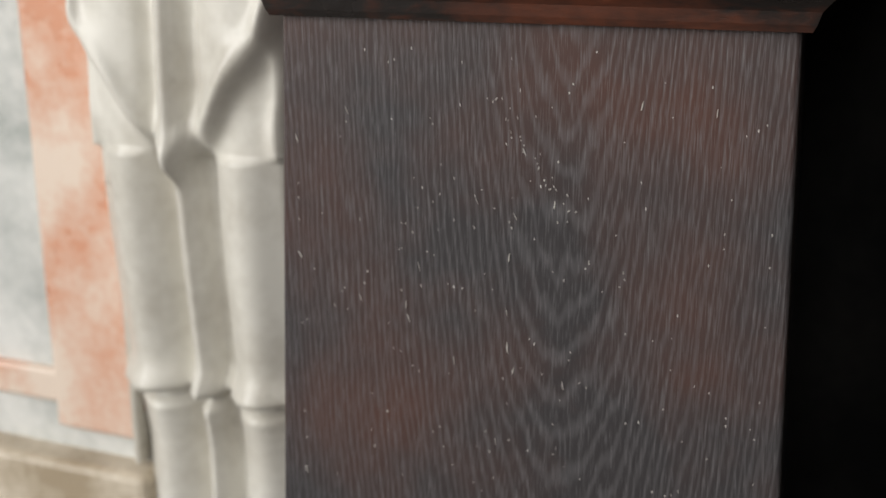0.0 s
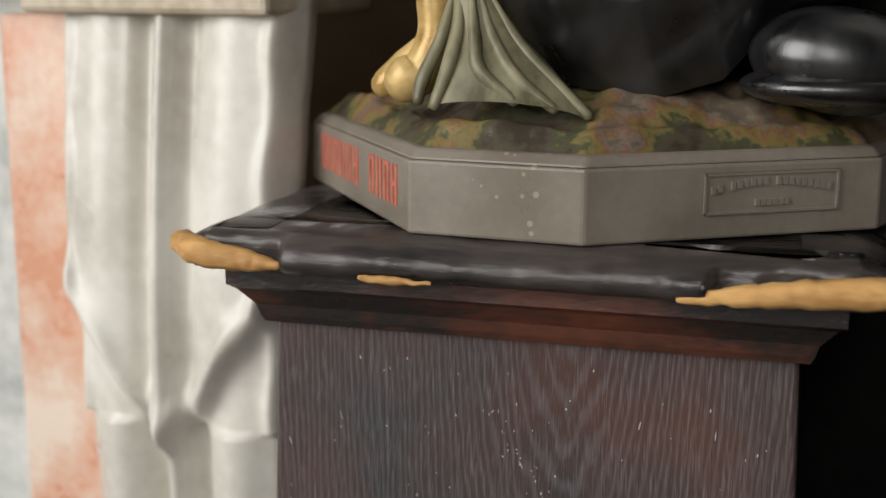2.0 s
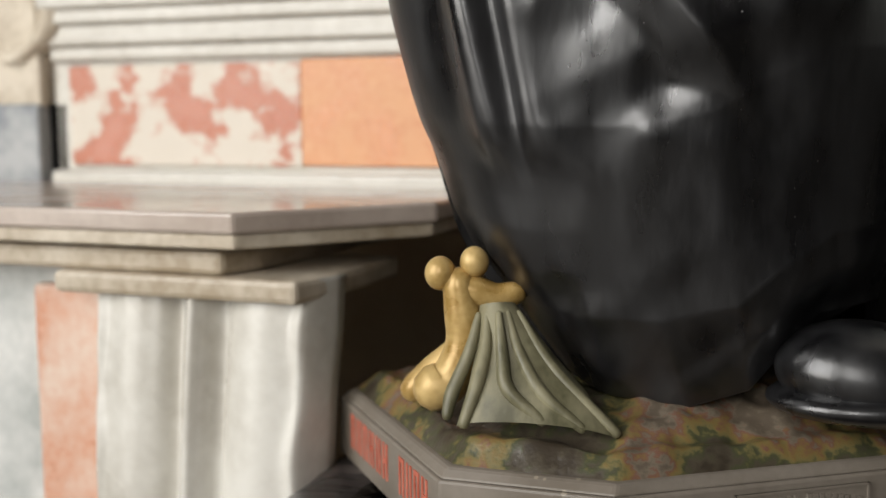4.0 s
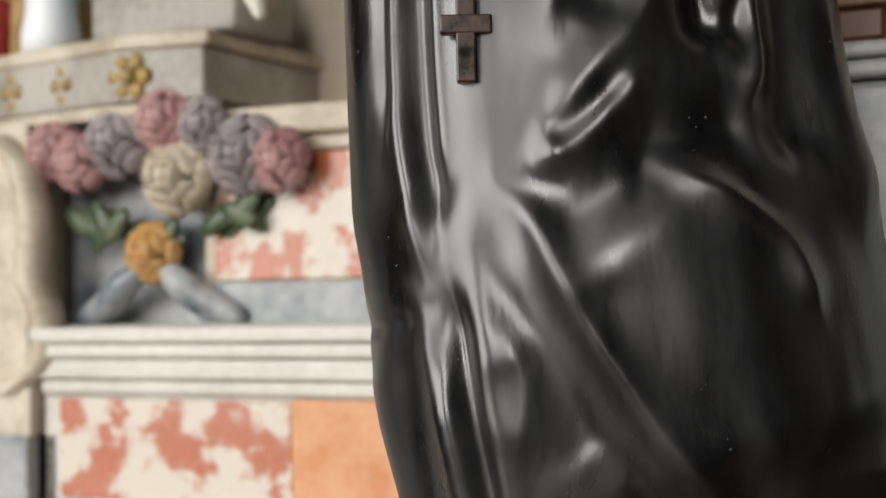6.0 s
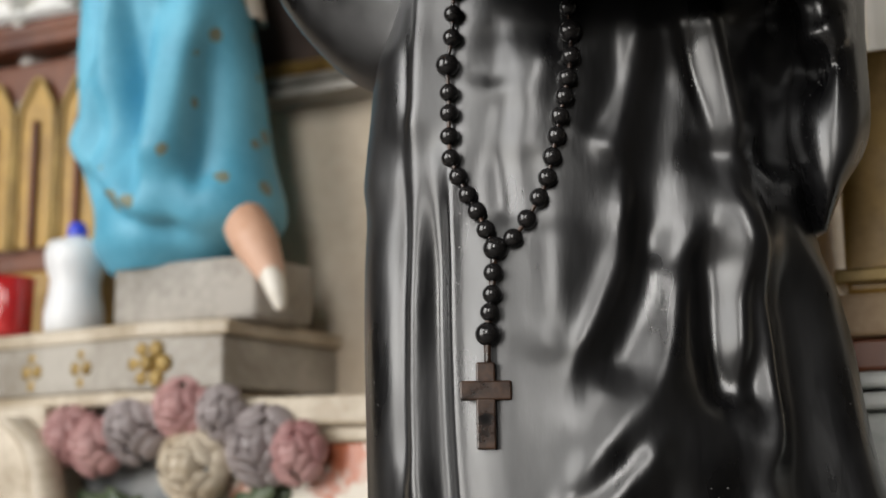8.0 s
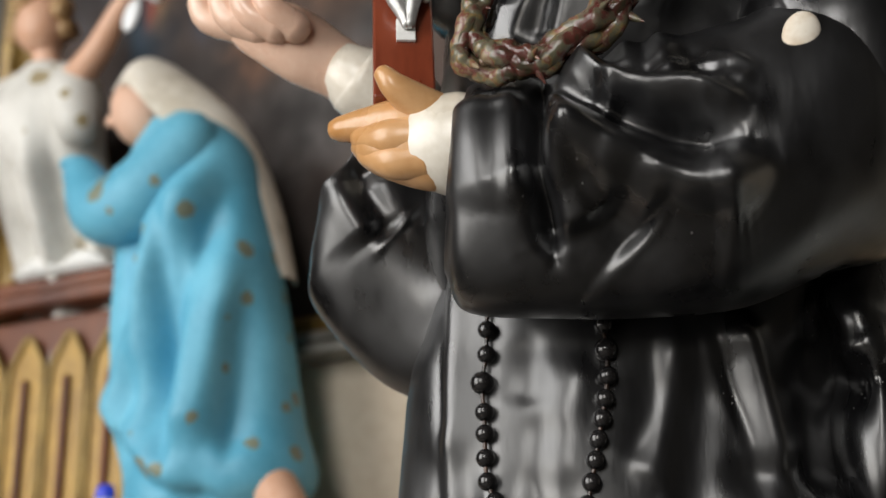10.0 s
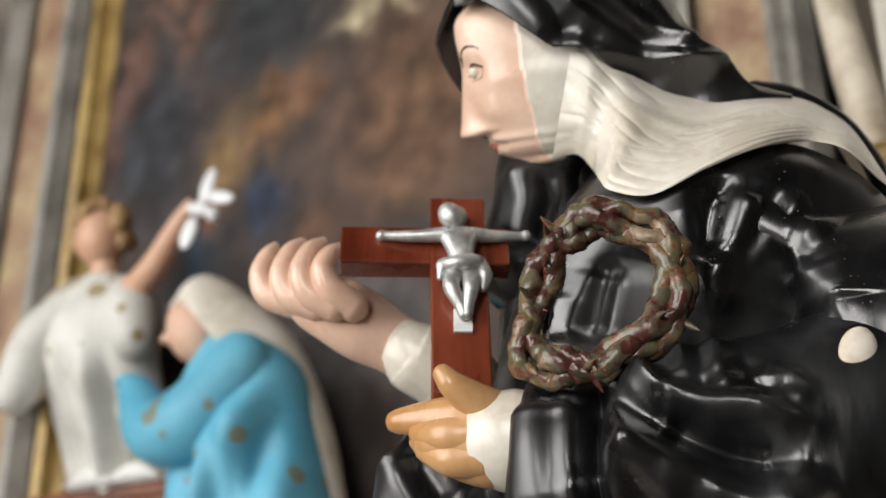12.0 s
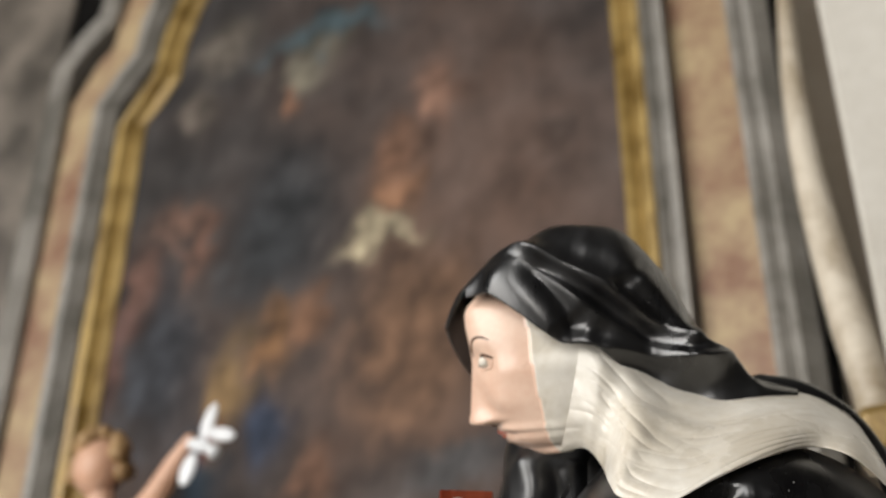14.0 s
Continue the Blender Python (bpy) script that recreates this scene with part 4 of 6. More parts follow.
# folds of the robe, each a line on its front with a half-width, a height and a crest's sharpness
SKIRT_FOLDS = (
    ([(-0.075, 1.754), (-0.076, 1.626), (-0.080, 1.508), (-0.080, 1.414), (-0.074, 1.345)], 0.0110, 0.0070, 2.0),
    ([(-0.050, 1.742), (-0.051, 1.618), (-0.051, 1.526), (-0.049, 1.453)], 0.0035, -0.0070, 1.6),
    ([(-0.041, 1.739), (-0.042, 1.617), (-0.042, 1.525), (-0.037, 1.452), (-0.027, 1.390), (-0.015, 1.330)], 0.0070, 0.0110, 1.6),
    ([(-0.027, 1.736), (-0.027, 1.614), (-0.025, 1.523), (-0.019, 1.434), (-0.010, 1.369)], 0.0100, -0.0150, 2.0),
    ([(-0.012, 1.732), (-0.013, 1.612), (-0.012, 1.522), (-0.009, 1.460), (-0.005, 1.407)], 0.0045, 0.0070, 1.6),
    ([(0.076, 1.678), (0.071, 1.615), (0.065, 1.553)], 0.0160, 0.0060, 2.0),
    ([(0.127, 1.722), (0.122, 1.649), (0.103, 1.596), (0.079, 1.550)], 0.0065, 0.0110, 1.5),
    ([(0.140, 1.676), (0.127, 1.600), (0.096, 1.538)], 0.0200, -0.0120, 2.0),
    ([(0.186, 1.678), (0.169, 1.609), (0.150, 1.549), (0.107, 1.495), (0.061, 1.440)], 0.0110, 0.0100, 1.6),
    ([(0.151, 1.507), (0.130, 1.475), (0.095, 1.445), (0.057, 1.428)], 0.0080, 0.0120, 1.5),
    ([(0.133, 1.505), (0.102, 1.469), (0.072, 1.444)], 0.0080, -0.0080, 2.0),
    ([(0.131, 1.452), (0.178, 1.446), (0.237, 1.459)], 0.0160, -0.0140, 2.0),
    ([(0.209, 1.716), (0.216, 1.657), (0.215, 1.597), (0.214, 1.538)], 0.0080, 0.0130, 1.6),
    ([(0.224, 1.718), (0.230, 1.635), (0.238, 1.553), (0.238, 1.503), (0.229, 1.472)], 0.0080, 0.0130, 1.6),
    ([(0.191, 1.669), (0.195, 1.583), (0.200, 1.507)], 0.0140, -0.0180, 2.0),
    ([(0.225, 1.644), (0.227, 1.561), (0.226, 1.507)], 0.0070, -0.0090, 2.0),
    ([(0.262, 1.668), (0.265, 1.574), (0.266, 1.482), (0.267, 1.412)], 0.0180, -0.0200, 2.0),
    ([(0.276, 1.667), (0.303, 1.598), (0.301, 1.498), (0.314, 1.430), (0.324, 1.359)], 0.0150, 0.0150, 2.0),
    ([(0.135, 1.442), (0.172, 1.422), (0.206, 1.400), (0.244, 1.369), (0.260, 1.338), (0.271, 1.306)], 0.0060, 0.0100, 1.5),
    ([(0.033, 1.418), (0.064, 1.384), (0.081, 1.347), (0.101, 1.306), (0.125, 1.267), (0.154, 1.221), (0.193, 1.175), (0.219, 1.133)], 0.0090, 0.0140, 1.4),
    ([(0.057, 1.357), (0.079, 1.298), (0.109, 1.239), (0.145, 1.180), (0.173, 1.147)], 0.0260, -0.0080, 2.0),
    ([(0.106, 1.411), (0.163, 1.338), (0.216, 1.258), (0.248, 1.178)], 0.0550, 0.0180, 2.0),
    ([(0.015, 1.367), (0.023, 1.311), (0.025, 1.264), (0.036, 1.200), (0.046, 1.154), (0.064, 1.120), (0.097, 1.097)], 0.0120, 0.0110, 2.0),
    ([(0.039, 1.307), (0.054, 1.273), (0.055, 1.243), (0.049, 1.201)], 0.0080, 0.0070, 1.6),
    ([(-0.006, 1.290), (0.010, 1.208), (0.024, 1.148), (0.037, 1.095)], 0.0060, 0.0090, 1.6),
    ([(-0.003, 1.347), (0.010, 1.290), (0.019, 1.234), (0.031, 1.174), (0.046, 1.101)], 0.0050, -0.0110, 1.6),
    ([(-0.023, 1.330), (-0.012, 1.273), (-0.000, 1.212), (0.014, 1.147), (0.026, 1.094)], 0.0060, 0.0080, 1.6),
    ([(-0.084, 1.300), (-0.065, 1.309), (-0.048, 1.314), (-0.027, 1.307)], 0.0060, -0.0140, 1.6),
    ([(-0.050, 1.349), (-0.034, 1.335), (-0.026, 1.321)], 0.0140, 0.0070, 2.0),
    ([(-0.061, 1.287), (-0.054, 1.232), (-0.040, 1.167), (-0.021, 1.102)], 0.0120, 0.0060, 2.0),
    ([(0.096, 1.222), (0.116, 1.197), (0.139, 1.180)], 0.0120, 0.0040, 2.0),
    ([(0.112, 1.139), (0.159, 1.123), (0.209, 1.125)], 0.0120, 0.0040, 2.0),
    ([(0.176, 1.200), (0.213, 1.154), (0.239, 1.107)], 0.0160, -0.0040, 2.0),
    ([(-0.042, 1.969), (-0.045, 1.828), (-0.047, 1.749)], 0.0035, -0.0070, 1.6),
    ([(-0.033, 1.953), (-0.037, 1.826), (-0.040, 1.729)], 0.0080, 0.0100, 1.6),
    ([(-0.059, 1.872), (-0.075, 1.778), (-0.078, 1.690)], 0.0110, 0.0060, 2.0),
    ([(0.024, 1.850), (0.024, 1.806), (0.020, 1.783)], 0.0100, -0.0110, 2.0),
    ([(0.071, 1.826), (0.049, 1.775), (0.038, 1.712)], 0.0140, 0.0070, 2.0),
    ([(0.038, 1.790), (0.029, 1.721), (0.032, 1.659)], 0.0100, -0.0070, 2.0),
    ([(0.143, 1.853), (0.137, 1.786), (0.120, 1.736), (0.111, 1.718)], 0.0110, 0.0080, 2.0),
    ([(0.127, 1.843), (0.118, 1.773), (0.096, 1.732)], 0.0080, -0.0060, 2.0),
    ([(0.156, 1.838), (0.150, 1.717), (0.138, 1.630)], 0.0180, -0.0130, 2.0),
    ([(0.189, 1.868), (0.207, 1.788), (0.220, 1.719)], 0.0100, 0.0150, 1.6),
    ([(0.172, 1.843), (0.190, 1.773), (0.204, 1.700)], 0.0090, -0.0120, 2.0),
    ([(0.164, 1.838), (0.181, 1.786), (0.199, 1.718)], 0.0050, 0.0070, 1.6),
    ([(0.257, 1.851), (0.260, 1.769), (0.260, 1.704)], 0.0140, -0.0160, 2.0),
    ([(0.087, 1.010), (0.100, 0.970), (0.116, 0.937), (0.137, 0.921)], 0.0110, 0.0120, 1.6),
    ([(0.063, 1.022), (0.084, 0.983), (0.096, 0.946)], 0.0090, -0.0120, 2.0),
    ([(0.136, 1.023), (0.174, 0.976), (0.199, 0.945)], 0.0300, -0.0080, 2.0),
    ([(0.165, 1.040), (0.207, 1.038), (0.237, 1.049)], 0.0140, 0.0030, 2.0),
    ([(0.221, 0.949), (0.241, 0.990), (0.276, 1.017), (0.332, 1.032)], 0.0120, 0.0120, 1.6),
    ([(0.254, 0.967), (0.283, 0.989), (0.363, 0.999)], 0.0100, -0.0100, 2.0),
)


def skirt():
    left = np.array([(0.079, 0.915), (0.054, 0.949), (0.026, 0.988), (-0.002, 1.025), (-0.019, 1.058), (-0.033, 1.106), (-0.049, 1.158), (-0.065, 1.22), (-0.078, 1.291), (-0.083, 1.36),
                     (-0.087, 1.482), (-0.089, 1.596), (-0.09, 1.716), (-0.083, 1.805), (-0.071, 1.876), (-0.045, 1.981)])
    right = np.array([(0.354, 0.915), (0.37, 0.993), (0.385, 1.138), (0.368, 1.289), (0.352, 1.37), (0.339, 1.44), (0.326, 1.502), (0.312, 1.578), (0.301, 1.672), (0.304, 1.765), (0.307, 1.902), (0.299, 2.005)])
    left[:, 0] += 0.006
    rows, cols = 460, 420
    z = np.linspace(0.915, 2.0, rows)
    xl, xr = np.interp(z, left[:, 1], left[:, 0]), np.interp(z, right[:, 1], right[:, 0])
    cx, a = (xl + xr) / 2, (xr - xl) / 2
    cy = 1.172 + 0 * z
    b = np.interp(z, [0.915, 0.99, 1.14, 1.34, 1.58, 1.82, 2.0], [0.10, 0.140, 0.158, 0.150, 0.135, 0.13, 0.12])
    h = int(cols * 0.74)
    t = np.concatenate([np.linspace(-1.75, 1.75, h), np.linspace(1.75, 2 * np.pi - 1.75, cols - h + 2)[1:-1]])
    s, c = np.sin(t), np.cos(t)
    s, c = np.sign(s) * abs(s) ** 0.9, np.sign(c) * abs(c) ** 0.9
    X = cx[:, None] + a[:, None] * s
    Y = cy[:, None] - b[:, None] * c
    hem = np.where(c > -0.2, np.interp(X[0], [0.02, 0.085, 0.117, 0.178, 0.225, 0.25, 0.285, 0.38], [0.93, 0.925, 0.912, 0.908, 0.922, 0.952, 0.982, 0.990]), 0.90)
    Z = hem[None, :] + (2.0 - hem[None, :]) * ((z - z[0]) / (z[-1] - z[0]))[:, None]
    D = np.zeros_like(X)
    for pts, w, hgt, sharp in SKIRT_FOLDS:
        D += 0.62 * fold(X, Z, pts, w, hgt, sharp)
    D += np.array([[0.0006 * noise.noise((x * 70, 0, zz * 9)) for x in X[0]] for zz in z])
    for _ in range(9):
        D[1:-1] = (D[:-2] + 2 * D[1:-1] + D[2:]) / 4
    for _ in range(2):
        D[:, 1:-1] = (D[:, :-2] + 2 * D[:, 1:-1] + D[:, 2:]) / 4
    mask = np.clip(c * 2.2 + 0.55, 0, 1)[None, :]
    nx, ny = s * b[:, None] / a[:, None], -c
    ln = np.hypot(nx, ny)
    X = X + D * mask * nx / ln
    Y = Y + D * mask * ny / ln
    v = np.stack([X, Y, Z], -1).reshape(-1, 3)
    f = grid_faces(rows, cols, True) + [tuple(range(cols))[::-1], tuple((rows - 1) * cols + i for i in range(cols))]
    return v, f


SKIRT = skirt()
carve(SKIRT, 0)
BODY = BVHTree.FromPolygons([tuple(p) for p in SKIRT[0]], [tuple(q) for q in SKIRT[1]])


def ruffled(shape, lines, axes=(0, 2), way=(0, -1, 0), ref_y=None):
    """Adds ridges and grooves, given as lines across the front of a shape, to the side that faces the viewer."""
    v = np.array(shape[0], float)
    f = shape[1]
    normals = np.zeros_like(v)
    for q in f:
        if len(q) == 4:
            m = np.cross(v[q[2]] - v[q[0]], v[q[3]] - v[q[1]])
            for i in q:
                normals[i] += m
    normals /= np.linalg.norm(normals, axis=1)[:, None] + 1e-12
    centre = v.mean(0)
    if ((v - centre) * normals).sum() < 0:
        normals = -normals
    mask = np.clip(normals @ np.array(way) * 1.6 + 0.35, 0, 1)
    d = np.zeros(len(v))
    for pts, w, h, *sharp in lines:
        d += fold(v[:, axes[0]], v[:, axes[1]], pts, w, h * (1.3 if sharp else 1.0), *sharp)
    return v + normals * (d * mask)[:, None], f


# torso
CHEST_FOLDS = (
    ([(0.153, 2.191), (0.140, 2.148), (0.132, 2.108)], 0.0090, -0.0144, 1.6),
    ([(0.182, 2.176), (0.154, 2.125), (0.131, 2.066)], 0.0090, 0.0094, 1.5),
    ([(0.166, 2.187), (0.144, 2.134), (0.125, 2.083)], 0.0070, 0.0072, 1.6),
    ([(0.117, 2.172), (0.123, 2.135), (0.131, 2.109)], 0.0070, 0.0079, 1.6),
    ([(0.126, 2.173), (0.130, 2.144), (0.133, 2.121)], 0.0060, -0.0086, 1.6),
    ([(0.219, 2.172), (0.174, 2.124), (0.143, 2.082)], 0.0120, 0.0072, 1.6),
    ([(0.198, 2.176), (0.165, 2.129), (0.138, 2.082)], 0.0100, -0.0086, 2.0),
    ([(0.045, 2.124), (0.030, 2.095), (0.017, 2.061)], 0.0070, 0.0050, 1.6),
    ([(0.059, 2.131), (0.045, 2.091), (0.038, 2.062)], 0.0070, -0.0058, 2.0),
    ([(0.017, 2.109), (0.009, 2.087), (0.003, 2.065)], 0.0070, 0.0050, 1.6),
    ([(0.067, 2.119), (0.058, 2.080), (0.051, 2.055)], 0.0070, 0.0050, 1.6),
    ([(-0.025, 2.169), (-0.018, 2.153), (-0.032, 2.133)], 0.0100, 0.0058, 1.6),
)
carve(ruffled(loft([(0.119, 1.160, 1.86, 0.150, 0.080), (0.124, 1.150, 1.93, 0.185, 0.115), (0.131, 1.112, 2.026, 0.186, 0.138), (0.146, 1.085, 2.112, 0.178, 0.145), (0.158, 1.068, 2.180, 0.160, 0.140), (0.156, 1.062, 2.232, 0.120, 0.105), (0.132, 1.060, 2.272, 0.062, 0.053)], 320, 260, 2.3), CHEST_FOLDS), 0)


def sweep(rings, n=120, samples=140):
    """A skin through free ovals: centre, half-axis one, half-axis two (three numbers each)."""
    r = spline([sum(map(list, q), []) for q in rings], samples)
    a = np.linspace(0, 2 * np.pi, n, endpoint=False)
    v = r[:, None, 0:3] + np.cos(a)[None, :, None] * r[:, None, 3:6] + np.sin(a)[None, :, None] * r[:, None, 6:9]
    f = grid_faces(samples, n, True) + [tuple(range(n))[::-1], tuple((samples - 1) * n + i for i in range(n))]
    return v.reshape(-1, 3), f


# near sleeve: forearm with a wide turned cuff, then the upper arm
forearm = sweep([((-0.028, 0.987, 1.951), (0.000, 0.055, 0.000), (0.011, 0.000, 0.073)), ((-0.016, 0.982, 1.937), (0.000, 0.062, 0.000), (0.006, 0.000, 0.092)), ((0.045, 0.977, 1.935), (0.000, 0.070, 0.000), (0.000, 0.000, 0.098)), ((0.110, 0.973, 1.941), (0.000, 0.085, 0.000), (0.000, 0.000, 0.106)),
                 ((0.185, 0.968, 1.951), (0.000, 0.099, 0.000), (0.000, 0.000, 0.111)), ((0.257, 0.977, 1.980), (0.000, 0.103, 0.000), (0.000, 0.000, 0.111)), ((0.317, 1.010, 1.986), (0.000, 0.089, 0.000), (0.000, 0.000, 0.094)), ((0.353, 1.047, 1.992), (0.000, 0.047, 0.000), (0.000, 0.000, 0.056))], 260, 300)
FOREARM_FOLDS = (
    ([(0.041, 2.041), (0.034, 1.956), (0.038, 1.901), (0.043, 1.864)], 0.0045, -0.0140, 1.5),
    ([(0.047, 2.000), (0.043, 1.955), (0.048, 1.904), (0.053, 1.871)], 0.0080, 0.0060, 1.6),
    ([(0.014, 2.005), (0.014, 1.954), (0.009, 1.895)], 0.0140, 0.0070, 2.0),
    ([(-0.010, 2.008), (-0.009, 1.956), (-0.003, 1.900)], 0.0120, 0.0060, 2.0),
    ([(0.003, 2.000), (0.002, 1.946), (0.003, 1.904)], 0.0080, -0.0050, 2.0),
    ([(0.044, 1.984), (0.070, 1.949), (0.104, 1.926), (0.148, 1.906), (0.200, 1.916)], 0.0130, 0.0200, 1.7),
    ([(0.051, 1.990), (0.091, 1.957), (0.131, 1.939), (0.179, 1.930)], 0.0090, -0.0140, 2.0),
    ([(0.065, 2.039), (0.082, 1.993), (0.114, 1.972), (0.149, 1.967), (0.184, 1.954)], 0.0080, 0.0130, 1.5),
    ([(0.054, 2.018), (0.073, 1.979), (0.099, 1.961)], 0.0070, 0.0090, 1.6),
    ([(0.047, 1.955), (0.060, 1.915), (0.074, 1.882)], 0.0130, 0.0130, 1.7),
    ([(0.053, 1.959), (0.084, 1.917), (0.129, 1.887)], 0.0120, 0.0100, 1.7),
    ([(0.056, 1.936), (0.086, 1.890), (0.105, 1.867)], 0.0130, -0.0140, 2.0),
    ([(0.088, 1.928), (0.129, 1.897), (0.170, 1.895)], 0.0140, -0.0130, 2.0),
    ([(0.107, 2.053), (0.106, 2.025), (0.105, 1.999)], 0.0080, 0.0110, 1.6),
    ([(0.119, 2.047), (0.114, 2.009), (0.117, 1.986)], 0.0060, -0.0100, 1.6),
    ([(0.130, 2.049), (0.129, 2.009), (0.135, 1.987)], 0.0080, 0.0110, 1.6),
    ([(0.089, 2.047), (0.091, 2.015), (0.095, 1.996)], 0.0070, -0.0080, 1.6),
    ([(0.142, 2.021), (0.152, 1.991), (0.154, 1.976)], 0.0090, -0.0090, 2.0),
    ([(0.182, 2.004), (0.171, 1.988), (0.184, 1.971)], 0.0070, 0.0110, 1.5),
    ([(0.165, 1.999), (0.160, 1.980), (0.175, 1.964)], 0.0080, -0.0100, 2.0),
)
carve(ruffled(forearm, FOREARM_FOLDS), 0)
upper = sweep([((0.204, 1.047, 2.206), (0.063, 0.018, 0.018), (0.000, 0.080, 0.045)), ((0.244, 1.019, 2.162), (0.082, 0.000, 0.027), (0.000, 0.104, 0.036)), ((0.264, 1.005, 2.097), (0.088, 0.000, 0.009), (0.000, 0.115, 0.018)), ((0.271, 0.996, 2.022), (0.089, 0.000, 0.000), (0.000, 0.117, 0.000)),
               ((0.278, 1.001, 1.933), (0.080, 0.000, 0.000), (0.000, 0.094, 0.000)), ((0.279, 1.019, 1.895), (0.047, 0.000, 0.000), (0.000, 0.047, 0.000))], 260, 300)
UPPER_FOLDS = (
    ([(0.201, 2.116), (0.180, 2.109), (0.168, 2.118), (0.153, 2.093)], 0.0100, -0.0320, 1.7),
    ([(0.175, 2.097), (0.186, 2.059), (0.203, 2.040)], 0.0090, -0.0280, 1.7),
    ([(0.212, 2.104), (0.194, 2.091), (0.178, 2.091), (0.165, 2.090)], 0.0110, 0.0120, 1.6),
    ([(0.210, 2.100), (0.218, 2.077), (0.218, 2.061)], 0.0100, 0.0120, 1.6),
    ([(0.223, 2.118), (0.202, 2.135), (0.173, 2.122)], 0.0160, 0.0120, 2.0),
    ([(0.170, 2.081), (0.186, 2.039), (0.210, 2.018)], 0.0120, 0.0120, 1.7),
    ([(0.198, 2.071), (0.209, 2.048), (0.222, 2.046)], 0.0100, -0.0100, 2.0),
    ([(0.194, 2.025), (0.188, 2.015), (0.200, 1.992)], 0.0080, 0.0120, 1.5),
    ([(0.206, 2.011), (0.224, 1.972), (0.230, 1.933)], 0.0140, -0.0100, 2.0),
    ([(0.260, 2.257), (0.178, 2.134), (0.165, 2.128)], 0.0100, 0.0100, 1.6),
)
carve(ruffled(upper, UPPER_FOLDS), 0)
# far sleeve
carve(ruffled(sweep([((-0.128, 1.159, 2.029), (0.000, 0.047, 0.000), (0.033, 0.000, 0.047)), ((-0.123, 1.168, 1.993), (0.000, 0.056, 0.000), (0.047, 0.000, 0.051)), ((-0.095, 1.177, 1.958), (0.000, 0.061, 0.000), (0.070, 0.000, 0.056)), ((-0.040, 1.187, 1.911), (0.000, 0.066, 0.000), (0.057, 0.000, 0.080)),
               ((0.043, 1.168, 1.905), (0.000, 0.076, 0.000), (0.047, 0.000, 0.094)), ((0.127, 1.149, 1.952), (0.000, 0.075, 0.000), (0.000, 0.000, 0.094))]),
              [([(-0.151, 2.020), (-0.130, 1.982), (-0.109, 1.945)], 0.01, 0.012), ([(-0.130, 2.030), (-0.104, 1.986), (-0.079, 1.954)], 0.012, -0.012), ([(-0.106, 2.021), (-0.088, 1.978), (-0.073, 1.962)], 0.010, 0.012)]), 0)
# far shoulder and the veil that falls over it
carve(ruffled(sweep([((0.032, 1.103, 2.288), (0.044, 0.000, 0.000), (0.000, 0.044, 0.009)), ((0.026, 1.122, 2.230), (0.049, 0.000, 0.000), (0.000, 0.053, 0.000)), ((0.020, 1.131, 2.163), (0.059, 0.000, 0.000), (0.000, 0.054, 0.000)), ((0.019, 1.140, 2.087), (0.062, 0.000, 0.000), (0.000, 0.055, 0.000)), ((0.027, 1.149, 2.001), (0.064, 0.000, 0.000), (0.000, 0.056, 0.000)), ((0.034, 1.149, 1.924), (0.057, 0.000, 0.000), (0.000, 0.047, 0.000))]),
              [([(-0.023, 2.279), (-0.003, 2.242), (-0.012, 2.195), (-0.021, 2.155)], 0.008, 0.012), ([(0.020, 2.283), (0.021, 2.241), (0.006, 2.206)], 0.008, -0.012)]), 0)
# veil hanging down the back, seen past the sleeve
carve(ruffled(sweep([((0.250, 1.149, 2.244), (0.053, 0.000, 0.000), (0.000, 0.053, 0.000)), ((0.287, 1.149, 2.130), (0.055, 0.000, 0.000), (0.000, 0.064, 0.000)), ((0.306, 1.149, 1.976), (0.054, 0.000, 0.000), (0.000, 0.075, 0.000)), ((0.305, 1.140, 1.856), (0.043, 0.000, 0.000), (0.000, 0.071, 0.000)), ((0.305, 1.131, 1.756), (0.038, 0.000, 0.000), (0.000, 0.067, 0.000)),
                     ((0.298, 1.122, 1.706), (0.017, 0.000, 0.000), (0.000, 0.048, 0.000)), ((0.296, 1.122, 1.673), (0.006, 0.000, 0.000), (0.000, 0.019, 0.000))]),
              [([(0.278, 1.898), (0.286, 1.853), (0.284, 1.810)], 0.012, 0.012), ([(0.295, 1.873), (0.300, 1.828), (0.312, 1.814)], 0.01, 0.01), ([(0.267, 1.873), (0.270, 1.810), (0.306, 1.804)], 0.012, -0.016)]), 0)
# far side of the veil, behind the chin
carve(ruffled(tube([(0.034, 1.060, 2.326), (0.008, 1.090, 2.286), (0.001, 1.100, 2.242), (-0.015, 1.120, 2.192)], (0.040, 0.046, 0.046, 0.050), 60, 80),
              [([(-0.024, 2.280), (-0.012, 2.233), (-0.027, 2.188)], 0.008, 0.010), ([(0.005, 2.267), (0.011, 2.232), (-0.003, 2.193)], 0.008, -0.010)]), 0)
# shoe tips under the hem
carve(ball((0.314, 1.061, 0.938), (0.072, 0.06, 0.042), 40, 24, Matrix.Rotation(0.15, 3, "Y")), 0)
carve(ball((0.314, 1.061, 0.919), (0.078, 0.066, 0.018), 40, 16), 0)


